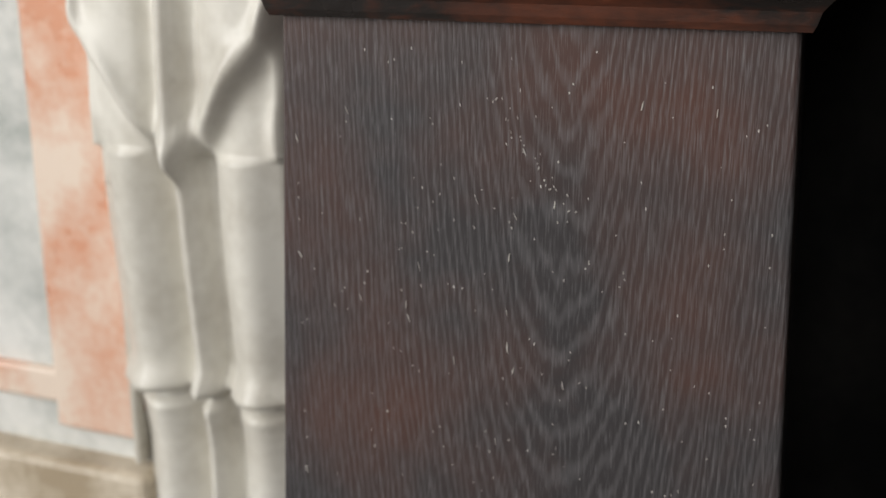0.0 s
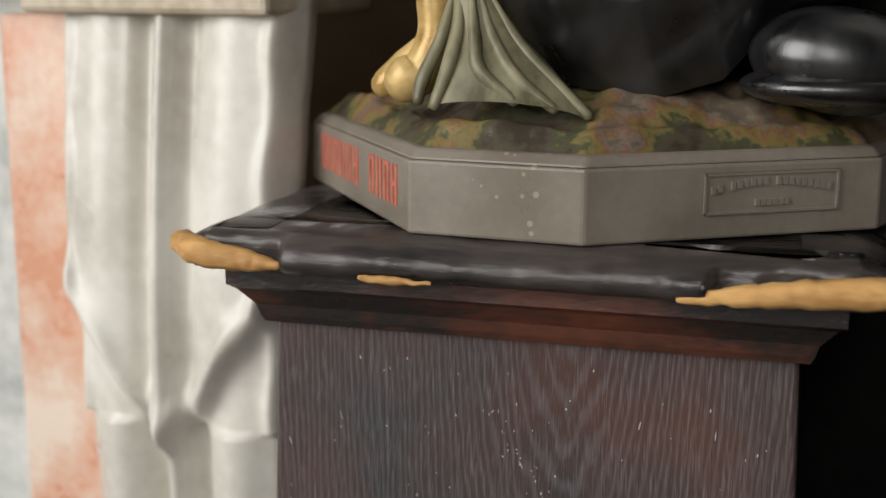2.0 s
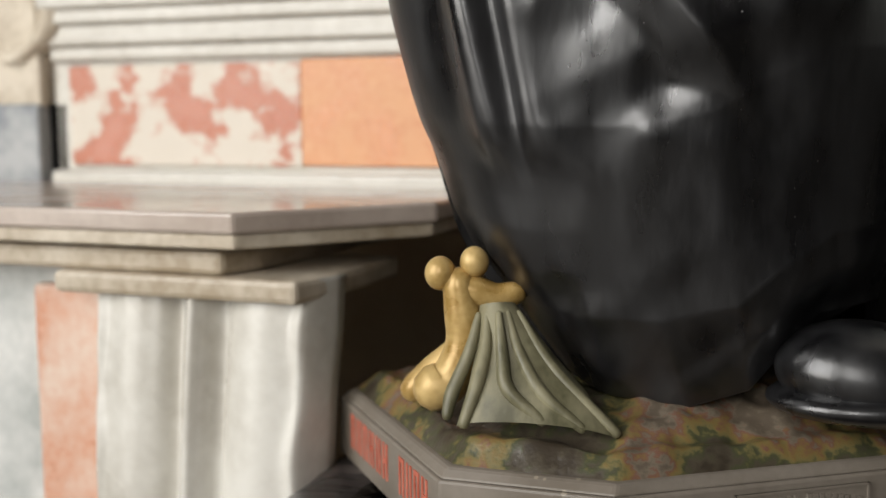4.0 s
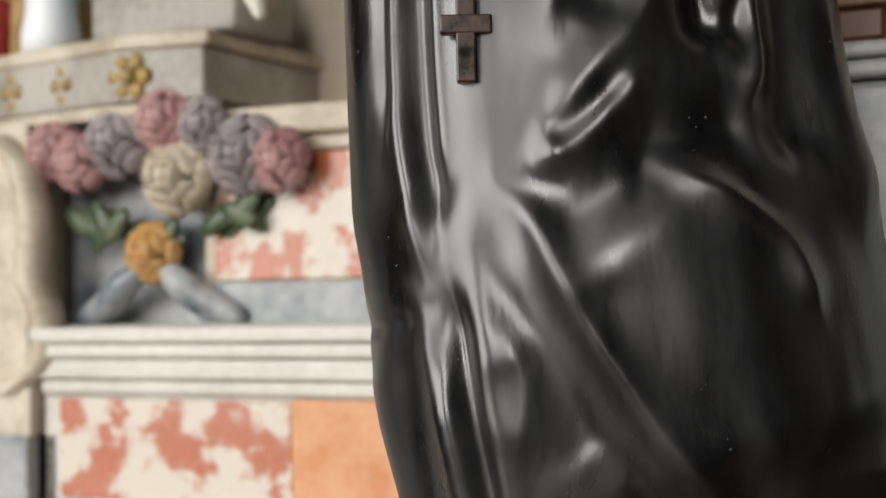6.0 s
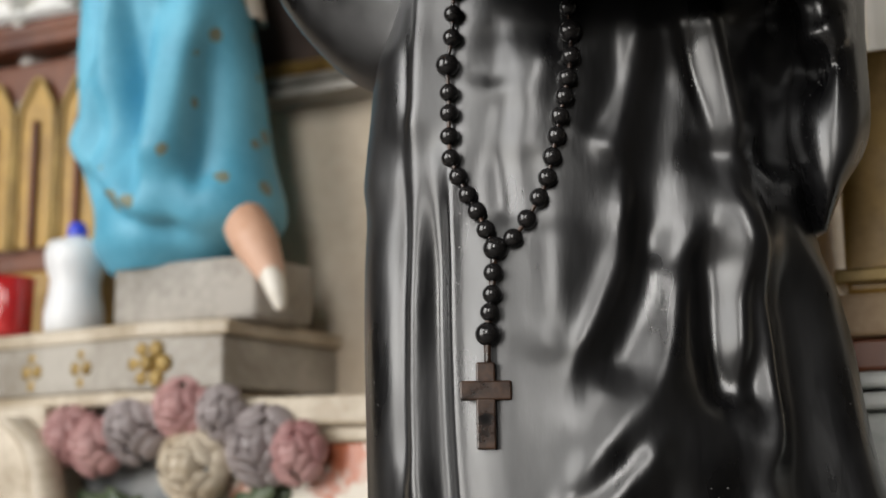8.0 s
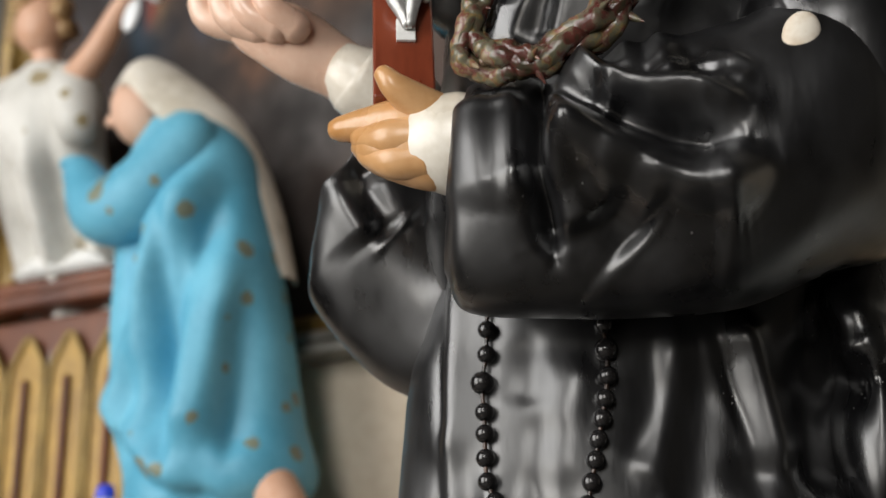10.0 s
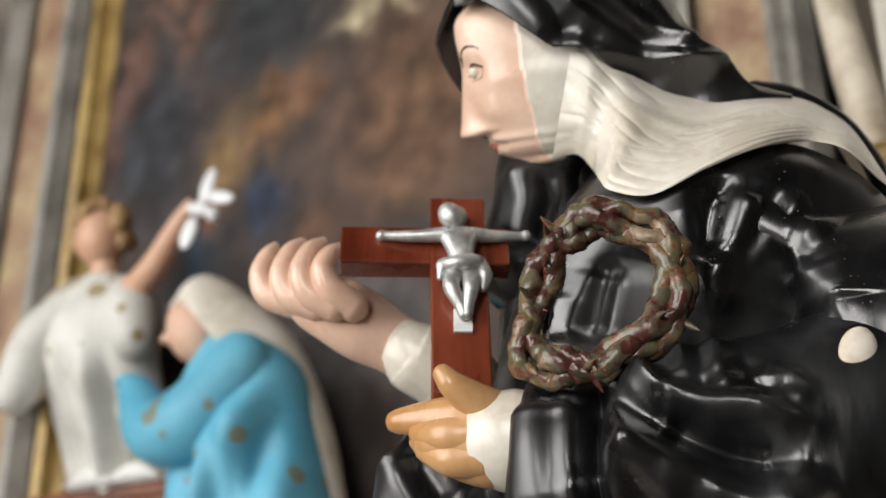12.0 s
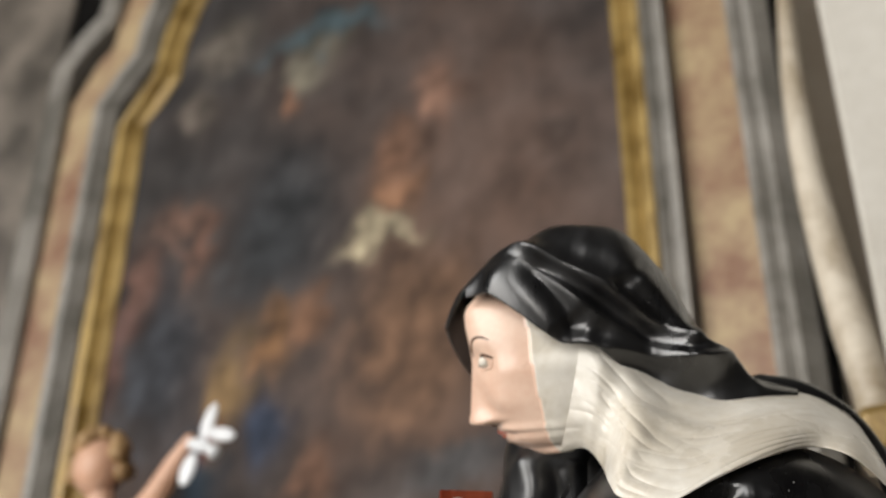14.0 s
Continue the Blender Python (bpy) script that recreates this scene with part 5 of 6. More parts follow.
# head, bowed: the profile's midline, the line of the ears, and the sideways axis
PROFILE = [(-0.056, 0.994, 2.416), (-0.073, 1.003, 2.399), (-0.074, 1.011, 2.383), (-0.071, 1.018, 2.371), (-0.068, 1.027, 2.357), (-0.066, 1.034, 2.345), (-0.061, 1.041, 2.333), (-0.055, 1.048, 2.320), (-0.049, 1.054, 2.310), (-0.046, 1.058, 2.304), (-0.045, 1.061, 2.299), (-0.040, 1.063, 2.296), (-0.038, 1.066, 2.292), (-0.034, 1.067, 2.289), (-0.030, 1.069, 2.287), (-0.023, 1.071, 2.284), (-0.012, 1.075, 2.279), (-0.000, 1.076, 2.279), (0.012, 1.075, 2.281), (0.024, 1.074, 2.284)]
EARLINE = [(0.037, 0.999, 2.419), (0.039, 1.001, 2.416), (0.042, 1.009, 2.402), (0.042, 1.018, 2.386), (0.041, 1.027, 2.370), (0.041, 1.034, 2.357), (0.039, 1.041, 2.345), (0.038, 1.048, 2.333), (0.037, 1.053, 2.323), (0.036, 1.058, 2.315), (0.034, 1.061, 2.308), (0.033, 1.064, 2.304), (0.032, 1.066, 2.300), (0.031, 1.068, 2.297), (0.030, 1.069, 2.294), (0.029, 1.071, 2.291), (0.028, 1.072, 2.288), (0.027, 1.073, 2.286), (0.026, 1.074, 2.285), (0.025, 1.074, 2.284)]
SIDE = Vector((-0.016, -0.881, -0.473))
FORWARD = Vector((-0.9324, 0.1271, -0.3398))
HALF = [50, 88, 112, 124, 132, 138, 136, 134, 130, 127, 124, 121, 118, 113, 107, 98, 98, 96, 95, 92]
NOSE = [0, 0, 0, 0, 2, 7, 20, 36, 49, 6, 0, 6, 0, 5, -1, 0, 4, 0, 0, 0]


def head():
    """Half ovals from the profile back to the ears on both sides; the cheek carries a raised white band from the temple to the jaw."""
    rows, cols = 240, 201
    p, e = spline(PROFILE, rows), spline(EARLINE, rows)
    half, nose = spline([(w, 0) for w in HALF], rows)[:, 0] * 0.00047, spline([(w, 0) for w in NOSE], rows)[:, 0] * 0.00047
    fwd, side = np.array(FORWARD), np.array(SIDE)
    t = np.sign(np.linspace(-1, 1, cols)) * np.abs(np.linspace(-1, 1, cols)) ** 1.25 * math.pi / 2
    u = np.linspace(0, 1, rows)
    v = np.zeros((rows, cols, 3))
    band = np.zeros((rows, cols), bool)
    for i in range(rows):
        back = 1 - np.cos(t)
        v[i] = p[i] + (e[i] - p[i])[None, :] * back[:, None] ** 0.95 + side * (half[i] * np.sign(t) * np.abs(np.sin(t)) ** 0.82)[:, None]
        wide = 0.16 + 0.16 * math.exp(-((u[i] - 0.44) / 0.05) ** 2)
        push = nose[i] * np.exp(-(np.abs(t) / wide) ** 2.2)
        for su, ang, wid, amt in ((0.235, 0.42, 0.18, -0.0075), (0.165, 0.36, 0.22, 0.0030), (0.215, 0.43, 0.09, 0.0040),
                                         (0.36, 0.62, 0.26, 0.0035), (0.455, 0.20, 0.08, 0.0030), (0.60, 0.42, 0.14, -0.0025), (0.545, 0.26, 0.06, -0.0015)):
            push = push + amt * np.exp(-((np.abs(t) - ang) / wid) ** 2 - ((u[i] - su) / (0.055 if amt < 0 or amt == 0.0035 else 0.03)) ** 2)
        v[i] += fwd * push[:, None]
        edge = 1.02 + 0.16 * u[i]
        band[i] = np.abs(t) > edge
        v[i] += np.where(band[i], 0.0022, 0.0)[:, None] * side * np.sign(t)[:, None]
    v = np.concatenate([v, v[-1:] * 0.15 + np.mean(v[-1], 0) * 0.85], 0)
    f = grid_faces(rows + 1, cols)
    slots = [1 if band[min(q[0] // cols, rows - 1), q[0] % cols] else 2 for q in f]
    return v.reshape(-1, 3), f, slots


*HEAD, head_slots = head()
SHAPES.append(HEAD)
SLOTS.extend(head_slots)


def laid_on(tree, p, eye, lift=0.0):
    """The point of a surface that lies behind p, seen from eye."""
    d = (Vector(p) - Vector(eye)).normalized()
    hit, normal, _, _ = tree.ray_cast(Vector(eye), d)
    return tuple(hit - d * lift) if hit else tuple(p)



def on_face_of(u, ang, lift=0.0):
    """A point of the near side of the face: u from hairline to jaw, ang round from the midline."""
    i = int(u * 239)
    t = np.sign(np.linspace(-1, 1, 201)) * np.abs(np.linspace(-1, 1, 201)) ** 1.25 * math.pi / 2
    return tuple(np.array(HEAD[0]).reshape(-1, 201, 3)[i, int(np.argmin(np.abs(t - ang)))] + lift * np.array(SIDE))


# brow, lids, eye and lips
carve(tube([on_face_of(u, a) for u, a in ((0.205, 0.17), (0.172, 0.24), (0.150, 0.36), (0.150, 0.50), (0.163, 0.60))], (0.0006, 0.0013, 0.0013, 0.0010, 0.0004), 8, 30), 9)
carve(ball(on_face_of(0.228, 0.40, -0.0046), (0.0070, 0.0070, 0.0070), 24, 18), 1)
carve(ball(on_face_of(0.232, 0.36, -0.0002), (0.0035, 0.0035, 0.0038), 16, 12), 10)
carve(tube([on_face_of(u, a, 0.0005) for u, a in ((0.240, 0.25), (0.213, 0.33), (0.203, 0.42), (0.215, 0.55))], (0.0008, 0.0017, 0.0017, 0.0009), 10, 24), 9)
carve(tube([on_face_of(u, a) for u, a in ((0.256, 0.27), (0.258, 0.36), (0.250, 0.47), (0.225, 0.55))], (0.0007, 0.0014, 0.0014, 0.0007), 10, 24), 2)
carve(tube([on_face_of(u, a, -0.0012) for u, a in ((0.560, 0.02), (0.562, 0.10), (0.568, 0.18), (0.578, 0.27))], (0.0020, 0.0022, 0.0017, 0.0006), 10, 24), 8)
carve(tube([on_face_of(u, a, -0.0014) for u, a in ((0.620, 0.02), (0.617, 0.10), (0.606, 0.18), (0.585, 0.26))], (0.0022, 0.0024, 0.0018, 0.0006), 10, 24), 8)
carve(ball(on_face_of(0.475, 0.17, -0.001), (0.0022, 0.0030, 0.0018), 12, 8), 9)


def arch(near, ridge, far, n=90, samples=140, over=0.0):
    """A cloth laid over: every cross-section is half an oval from the near edge over the ridge to the far edge."""
    a, b, c = spline(near, samples), spline(ridge, samples), spline(far, samples)
    mid = (a + c) / 2
    t = np.linspace(-over, np.pi + over, n)
    v = mid[:, None] + np.cos(t)[None, :, None] * ((a - c) / 2)[:, None] + np.sin(t)[None, :, None] * (b - mid)[:, None]
    return v.reshape(-1, 3), grid_faces(samples, n)


def thick(shape, rows, cols, d):
    """Gives an open cloth a thickness inwards."""
    v = np.array(shape[0])
    g = v.reshape(rows, cols, 3)
    nrm = np.cross(np.gradient(g, axis=0), np.gradient(g, axis=1))
    nrm /= np.linalg.norm(nrm, axis=2)[..., None] + 1e-12
    if (nrm * (g - g.mean((0, 1)))).sum() < 0:
        nrm = -nrm
    w = (g - nrm * d).reshape(-1, 3)
    k = rows * cols
    f = list(shape[1]) + [tuple(i + k for i in reversed(q)) for q in shape[1]]
    ring = [j for j in range(cols)] + [i * cols + cols - 1 for i in range(1, rows)] + [(rows - 1) * cols + j for j in range(cols - 2, -1, -1)] + [i * cols for i in range(rows - 2, 0, -1)]
    for p, q in zip(ring, ring[1:] + ring[:1]):
        f.append((q, p, p + k, q + k))
    return np.vstack([v, w]), f


veil = arch([(-0.073, 0.978, 2.398), (-0.050, 0.960, 2.391), (-0.028, 0.954, 2.372), (-0.002, 0.956, 2.350), (0.017, 0.960, 2.338), (0.044, 0.962, 2.336), (0.070, 0.975, 2.321), (0.102, 0.988, 2.302), (0.137, 0.996, 2.289), (0.167, 0.996, 2.286), (0.195, 0.997, 2.297), (0.233, 1.011, 2.306)],
            [(-0.080, 0.995, 2.412), (-0.051, 0.982, 2.437), (-0.022, 0.977, 2.451), (0.004, 0.971, 2.464), (0.032, 0.972, 2.466), (0.069, 0.980, 2.463), (0.095, 0.992, 2.449), (0.121, 1.009, 2.425), (0.138, 1.026, 2.398), (0.154, 1.043, 2.370), (0.188, 1.055, 2.351), (0.246, 1.068, 2.336)],
            [(-0.096, 1.043, 2.402), (-0.091, 1.060, 2.392), (-0.078, 1.078, 2.374), (-0.057, 1.097, 2.355), (-0.028, 1.112, 2.340), (0.001, 1.122, 2.333), (0.036, 1.129, 2.330), (0.075, 1.132, 2.330), (0.115, 1.132, 2.335), (0.155, 1.133, 2.339), (0.204, 1.131, 2.348), (0.258, 1.126, 2.350)], 200, 260)
VEIL_FOLDS = (
    ([(-0.046, 2.435), (-0.011, 2.423), (0.024, 2.402), (0.058, 2.385), (0.093, 2.364), (0.140, 2.339), (0.192, 2.312)], 0.0060, 0.0080, 1.4),
    ([(-0.018, 2.420), (0.022, 2.393), (0.060, 2.369), (0.095, 2.348), (0.139, 2.328)], 0.0090, -0.0080, 2.0),
    ([(-0.020, 2.414), (0.010, 2.391), (0.045, 2.366), (0.086, 2.345), (0.130, 2.328), (0.175, 2.316)], 0.0060, 0.0070, 1.4),
    ([(0.024, 2.339), (0.068, 2.335), (0.112, 2.328), (0.157, 2.323), (0.196, 2.308)], 0.0060, 0.0070, 1.4),
    ([(0.038, 2.350), (0.081, 2.331), (0.129, 2.316)], 0.0090, -0.0060, 2.0),
    ([(0.074, 2.409), (0.100, 2.385), (0.123, 2.356), (0.140, 2.338)], 0.0100, 0.0080, 1.7),
    ([(0.062, 2.398), (0.092, 2.374), (0.122, 2.347)], 0.0080, -0.0070, 2.0),
    ([(-0.025, 2.421), (0.006, 2.388), (0.023, 2.361), (0.026, 2.339)], 0.0060, -0.0070, 1.6),
    ([(-0.055, 2.416), (-0.027, 2.393), (0.003, 2.363), (0.020, 2.342)], 0.0160, 0.0060, 2.0),
    ([(0.087, 2.373), (0.111, 2.303), (0.155, 2.301)], 0.0120, -0.0050, 2.0),
    ([(0.027, 2.428), (0.063, 2.418), (0.089, 2.399)], 0.0120, 0.0050, 2.0),
)
veil = ruffled(veil, VEIL_FOLDS, way=(-0.1, -0.8, -0.3))
carve(thick(veil, 260, 200, 0.005), 0)
carve(tube([(0.203, 1.034, 2.325), (0.241, 1.045, 2.325), (0.284, 1.064, 2.309), (0.314, 1.088, 2.282), (0.335, 1.114, 2.252)], (0.012, 0.010, 0.009, 0.010, 0.012), 16, 60), 0)


def cape():
    """White collar from the throat over the shoulder, in long pleats that fan out from under the chin."""
    rows, cols = 320, 150
    low, top = spline([(0.013, 1.033, 2.261), (0.035, 1.017, 2.258), (0.048, 1.010, 2.239), (0.051, 0.952, 2.197), (0.059, 0.940, 2.181), (0.091, 0.926, 2.169), (0.136, 0.922, 2.189), (0.179, 0.931, 2.210), (0.227, 0.960, 2.231), (0.258, 0.954, 2.218), (0.290, 0.968, 2.191)], rows), spline([(0.036, 0.973, 2.355), (0.053, 0.975, 2.346), (0.073, 0.983, 2.334), (0.099, 0.992, 2.317), (0.130, 0.999, 2.305), (0.161, 1.003, 2.301), (0.198, 1.010, 2.309), (0.236, 1.025, 2.314), (0.265, 1.040, 2.310), (0.295, 1.058, 2.295), (0.328, 1.097, 2.256)], rows)
    side = np.array(SIDE)
    v = np.zeros((rows, cols, 3))
    for i in range(rows):
        s = i / (rows - 1)
        t = np.linspace(0, 1, cols)
        pleat = np.array([noise.noise((k * (5 + 2 * s) + 0.6 * math.sin(5 * s), s * 3.2, 4.0)) + 0.4 * noise.noise((k * 12 + s, s * 6.0, 9.0)) for k in t])
        pleat = np.abs(pleat) ** 0.9 * 0.0052 * (0.35 + 0.65 * np.sin(math.pi * np.clip(s * 1.15, 0, 1))) * np.clip(t * 9, 0, 1)
        v[i] = low[i] + (top[i] - low[i]) * t[:, None] + side * (0.024 * np.sin(math.pi * t) ** 0.8 + pleat)[:, None]
    inner = v[:, :1] - side * 0.02 + (0, 0, 0.004)
    far = v[:, -1:] - side * 0.09 + (0, 0, -0.01)
    return np.concatenate([inner, v, far], 1).reshape(-1, 3), grid_faces(rows, cols + 2)


carve(cape(), 1)

# near hand: a closed fist, its forefinger and thumb along the cross
near_palm = sweep([((-0.018, 0.985, 1.982), (0.0, 0.030, 0.0), (0.004, 0.0, 0.034)), ((-0.045, 0.984, 1.983), (0.0, 0.030, 0.0), (0.004, 0.0, 0.038)), ((-0.070, 0.987, 1.986), (0.0, 0.029, 0.0), (0.006, 0.0, 0.032)),
                   ((-0.092, 0.992, 1.990), (0.0, 0.024, 0.0), (0.008, 0.0, 0.022)), ((-0.108, 0.997, 1.995), (0.0, 0.014, 0.0), (0.005, 0.0, 0.010))], 60, 60)
carve(near_palm, 3)
for pts, r in (([(-0.040, 0.980, 1.996), (-0.069, 0.981, 2.001), (-0.099, 0.990, 2.004), (-0.123, 1.000, 2.006)], (0.024, 0.021, 0.015, 0.0105)), ([(-0.050, 0.972, 1.984), (-0.078, 0.974, 1.985), (-0.102, 0.988, 1.992)], (0.018, 0.0165, 0.011)),
               ([(-0.050, 0.974, 1.967), (-0.076, 0.978, 1.968), (-0.098, 0.990, 1.978)], (0.017, 0.0155, 0.010)), ([(-0.036, 0.978, 2.000), (-0.058, 0.964, 2.011), (-0.074, 0.955, 2.021), (-0.082, 0.953, 2.030)], (0.020, 0.0155, 0.0115, 0.0085))):
    carve(tube(pts, r, 24, 40), 3)
# near shirt cuff
carve(tube([(-0.014, 0.985, 1.983), (-0.026, 0.985, 1.983), (-0.038, 0.985, 1.983)], (0.040, 0.042, 0.0405), 32, 12), 1)
# far hand: the wrist and back of the hand, four fingers curled up over the crossbar
far_palm = sweep([((-0.108, 1.112, 2.096), (0.0, 0.023, 0.0), (0.013, 0.0, 0.024)), ((-0.141, 1.100, 2.113), (0.0, 0.022, 0.0), (0.013, 0.0, 0.027)), ((-0.166, 1.091, 2.126), (0.0, 0.022, 0.0), (0.014, 0.0, 0.031)),
                  ((-0.192, 1.084, 2.140), (0.0, 0.021, 0.0), (0.013, 0.0, 0.030)), ((-0.216, 1.080, 2.150), (0.0, 0.018, 0.0), (0.011, 0.0, 0.024)), ((-0.234, 1.080, 2.156), (0.0, 0.010, 0.0), (0.006, 0.0, 0.012))], 60, 80)
carve(far_palm, 2)
for pts, r in (([(-0.222, 1.080, 2.144), (-0.254, 1.080, 2.155), (-0.264, 1.078, 2.175), (-0.259, 1.080, 2.195), (-0.253, 1.085, 2.207)], (0.015, 0.0130, 0.0105, 0.0085, 0.0055)),
               ([(-0.204, 1.068, 2.138), (-0.231, 1.067, 2.149), (-0.241, 1.065, 2.169), (-0.235, 1.070, 2.194), (-0.226, 1.080, 2.208)], (0.016, 0.0140, 0.0115, 0.0090, 0.0058)),
               ([(-0.188, 1.062, 2.135), (-0.211, 1.056, 2.146), (-0.220, 1.052, 2.165), (-0.214, 1.058, 2.189), (-0.204, 1.070, 2.203)], (0.016, 0.0140, 0.0115, 0.0090, 0.0058)),
               ([(-0.172, 1.062, 2.134), (-0.191, 1.050, 2.146), (-0.199, 1.045, 2.164), (-0.194, 1.050, 2.181), (-0.186, 1.062, 2.193)], (0.015, 0.0135, 0.0110, 0.0088, 0.0058))):
    carve(tube(pts, r, 24, 48), 2)
carve(tube([(-0.077, 1.124, 2.079), (-0.098, 1.114, 2.090), (-0.119, 1.106, 2.100), (-0.126, 1.103, 2.104)], (0.040, 0.036, 0.0345, 0.031), 32, 24), 1)
# bare patch on the sleeve
flake = ball((0.224, 0.878, 2.014), (0.0135, 0.006, 0.0185), 24, 16, Matrix.Rotation(0.35, 3, "Y"))
carve(flake, 4)


# painted ground with rocks
def ground():
    rows, cols = 90, 320
    ang = np.linspace(0, 2 * np.pi, cols, endpoint=False)
    edge = np.array(OCT) - np.mean(OCT, 0)
    ex = []
    for a in ang:
        d = np.array((math.cos(a), math.sin(a)))
        best = 9.0
        for p, q in zip(edge, np.roll(edge, -1, 0)):
            den = d[0] * (q - p)[1] - d[1] * (q - p)[0]
            if abs(den) > 1e-9:
                t = (p[0] * (q - p)[1] - p[1] * (q - p)[0]) / den
                s = (p[0] * d[1] - p[1] * d[0]) / den
                if t > 0 and -1e-6 <= s <= 1 + 1e-6:
                    best = min(best, t)
        ex.append(best)
    ex = np.array(ex) * 0.955
    v = []
    o = np.mean(OCT, 0)
    for i in range(rows):
        s = i / (rows - 1)
        for j, a in enumerate(ang):
            r = ex[j] * (1 - s)
            x, y = o[0] + r * math.cos(a), o[1] + r * math.sin(a)
            w = 0.5 + 0.5 * noise.noise((x * 14, y * 14, 1)) + 0.35 * noise.noise((x * 45, y * 45, 2))
            v.append((x, y, 0.868 + 0.020 * min(1, s * 12) * (0.5 + 0.8 * w) + 0.026 * min(1, s * 2.2) - 0.006 * math.exp(-((s - 0.16) / 0.05) ** 2)))
    return v, grid_faces(rows, cols, True)


carve(ground(), 5)
# gilt stem with knobs, and the green cloth draped from it
for q, r in zip([(-0.023, 1.103, 1.015), (0.005, 1.103, 1.024), (-0.012, 1.103, 1.007)], (0.013, 0.012, 0.011)):
    carve(ball(q, (r, r, r * 1.1), 20, 14), 6)
carve(tube([(-0.021, 1.103, 1.013), (-0.008, 1.103, 1.004), (0.006, 1.103, 1.000), (0.022, 1.103, 0.995), (0.038, 1.103, 0.998)], (0.010, 0.012, 0.013, 0.012, 0.010), 14), 6)
carve(tube([(-0.008, 1.103, 1.007), (-0.005, 1.103, 0.984), (-0.003, 1.103, 0.956), (-0.014, 1.103, 0.928), (-0.028, 1.103, 0.919)], (0.014, 0.016, 0.017, 0.018, 0.02), 14), 6)
carve(tube([(-0.047, 1.122, 0.914), (-0.028, 1.122, 0.930), (-0.012, 1.122, 0.945)], (0.012, 0.014, 0.012), 14), 6)
cloth = arch([(0.009, 1.094, 0.989), (0.006, 1.084, 0.962), (-0.000, 1.066, 0.932), (-0.011, 1.052, 0.898)], [(0.022, 1.075, 0.995), (0.035, 1.061, 0.960), (0.043, 1.042, 0.931), (0.052, 1.028, 0.907)], [(0.038, 1.094, 0.991), (0.067, 1.075, 0.954), (0.093, 1.056, 0.925), (0.117, 1.042, 0.889)], 80, 60)
carve(cloth, 7)
for pts in ([(0.015, 1.080, 0.985), (0.013, 1.066, 0.959), (0.006, 1.052, 0.934), (-0.005, 1.042, 0.904)], [(0.024, 1.070, 0.986), (0.026, 1.056, 0.956), (0.030, 1.042, 0.931), (0.056, 1.033, 0.908)], [(0.031, 1.075, 0.986), (0.040, 1.061, 0.956), (0.057, 1.042, 0.927), (0.087, 1.033, 0.902)], [(0.040, 1.080, 0.985), (0.058, 1.066, 0.955), (0.079, 1.052, 0.930), (0.114, 1.038, 0.897)], [(0.008, 1.084, 0.983), (-0.000, 1.075, 0.954), (-0.014, 1.066, 0.923), (-0.018, 1.061, 0.906)]):
    carve(tube(pts, (0.003, 0.0052, 0.0060, 0.0045), 10, 30), 7)
verts, faces = join(*SHAPES)
statue = solo("saint_statue", (verts, faces), STATUE_MATS, WORLD, "glossy black-robed nun statue with white collar, on the plinth", "statue", index=SLOTS, base=(0.12, 1.18, 0.865))

# ---------------------------------------------------------------- what the statue holds
EYE_LOW = (0.005, 0.0565, 1.481)
rosary = thing("rosary", (0.03, 1.03, 1.48), WORLD, "black wooden bead rosary with a cross hanging on the robe", "rosary")


def bead_mesh(r):
    return mesh_of("bead", *ball((0, 0, 0), (r, r, r * 0.96), 20, 14), BEAD)


SMALL, LARGE = bead_mesh(0.0078), bead_mesh(0.0098)


def string(points, big=()):
    places = []
    for k, p in enumerate(points):
        q = laid_on(BODY, p, EYE_LOW, 0.006)
        ob = new("bead", LARGE if k in big else SMALL)
        ob.parent = rosary
        ob.location = Vector(q) - Vector((0.03, 1.03, 1.48))
        places.append(q)
    return places


chains = [string([(-0.007, 1.040, 1.862), (-0.008, 1.040, 1.842), (-0.009, 1.040, 1.822), (-0.013, 1.040, 1.799), (-0.012, 1.040, 1.776), (-0.012, 1.040, 1.759), (-0.012, 1.040, 1.740), (-0.011, 1.040, 1.722), (-0.005, 1.040, 1.707), (0.002, 1.040, 1.692), (0.009, 1.040, 1.679), (0.016, 1.040, 1.664)], (3,)),
          string([(0.085, 1.040, 1.846), (0.086, 1.040, 1.826), (0.086, 1.040, 1.805), (0.083, 1.040, 1.787), (0.080, 1.040, 1.771), (0.076, 1.040, 1.755), (0.073, 1.040, 1.739), (0.069, 1.040, 1.722), (0.065, 1.040, 1.705), (0.058, 1.040, 1.689), (0.048, 1.040, 1.672), (0.037, 1.040, 1.657)], (1,)),
          string([(0.023, 1.040, 1.649), (0.021, 1.040, 1.630), (0.020, 1.040, 1.613), (0.018, 1.040, 1.599), (0.016, 1.040, 1.582)], (0, 4))]
part("chain", tube(chains[0] + chains[2][:1], 0.0018, 6, 90), WORN, rosary, "worn thread")
part("chain", tube(chains[1] + chains[2][:1], 0.0018, 6, 90), WORN, rosary, "worn thread")
part("chain", tube(chains[2] + [laid_on(BODY, [(0.016, 1.040, 1.560)][0], EYE_LOW, 0.006)], 0.003, 6, 40), WORN, rosary, "worn thread")
lo, hi = (Vector(laid_on(BODY, p, EYE_LOW, 0.004)) for p in [(0.014, 1.040, 1.494), (0.016, 1.040, 1.560)])
pend = thing("rosary_cross", (0.0, 0.0, 0.0), Matrix.Translation(lo) @ Matrix.Rotation(math.atan2((hi - lo).y, (hi - lo).z) * -1, 4, "X"), "small black worn wooden cross with bare copper-brown edges", "cross")
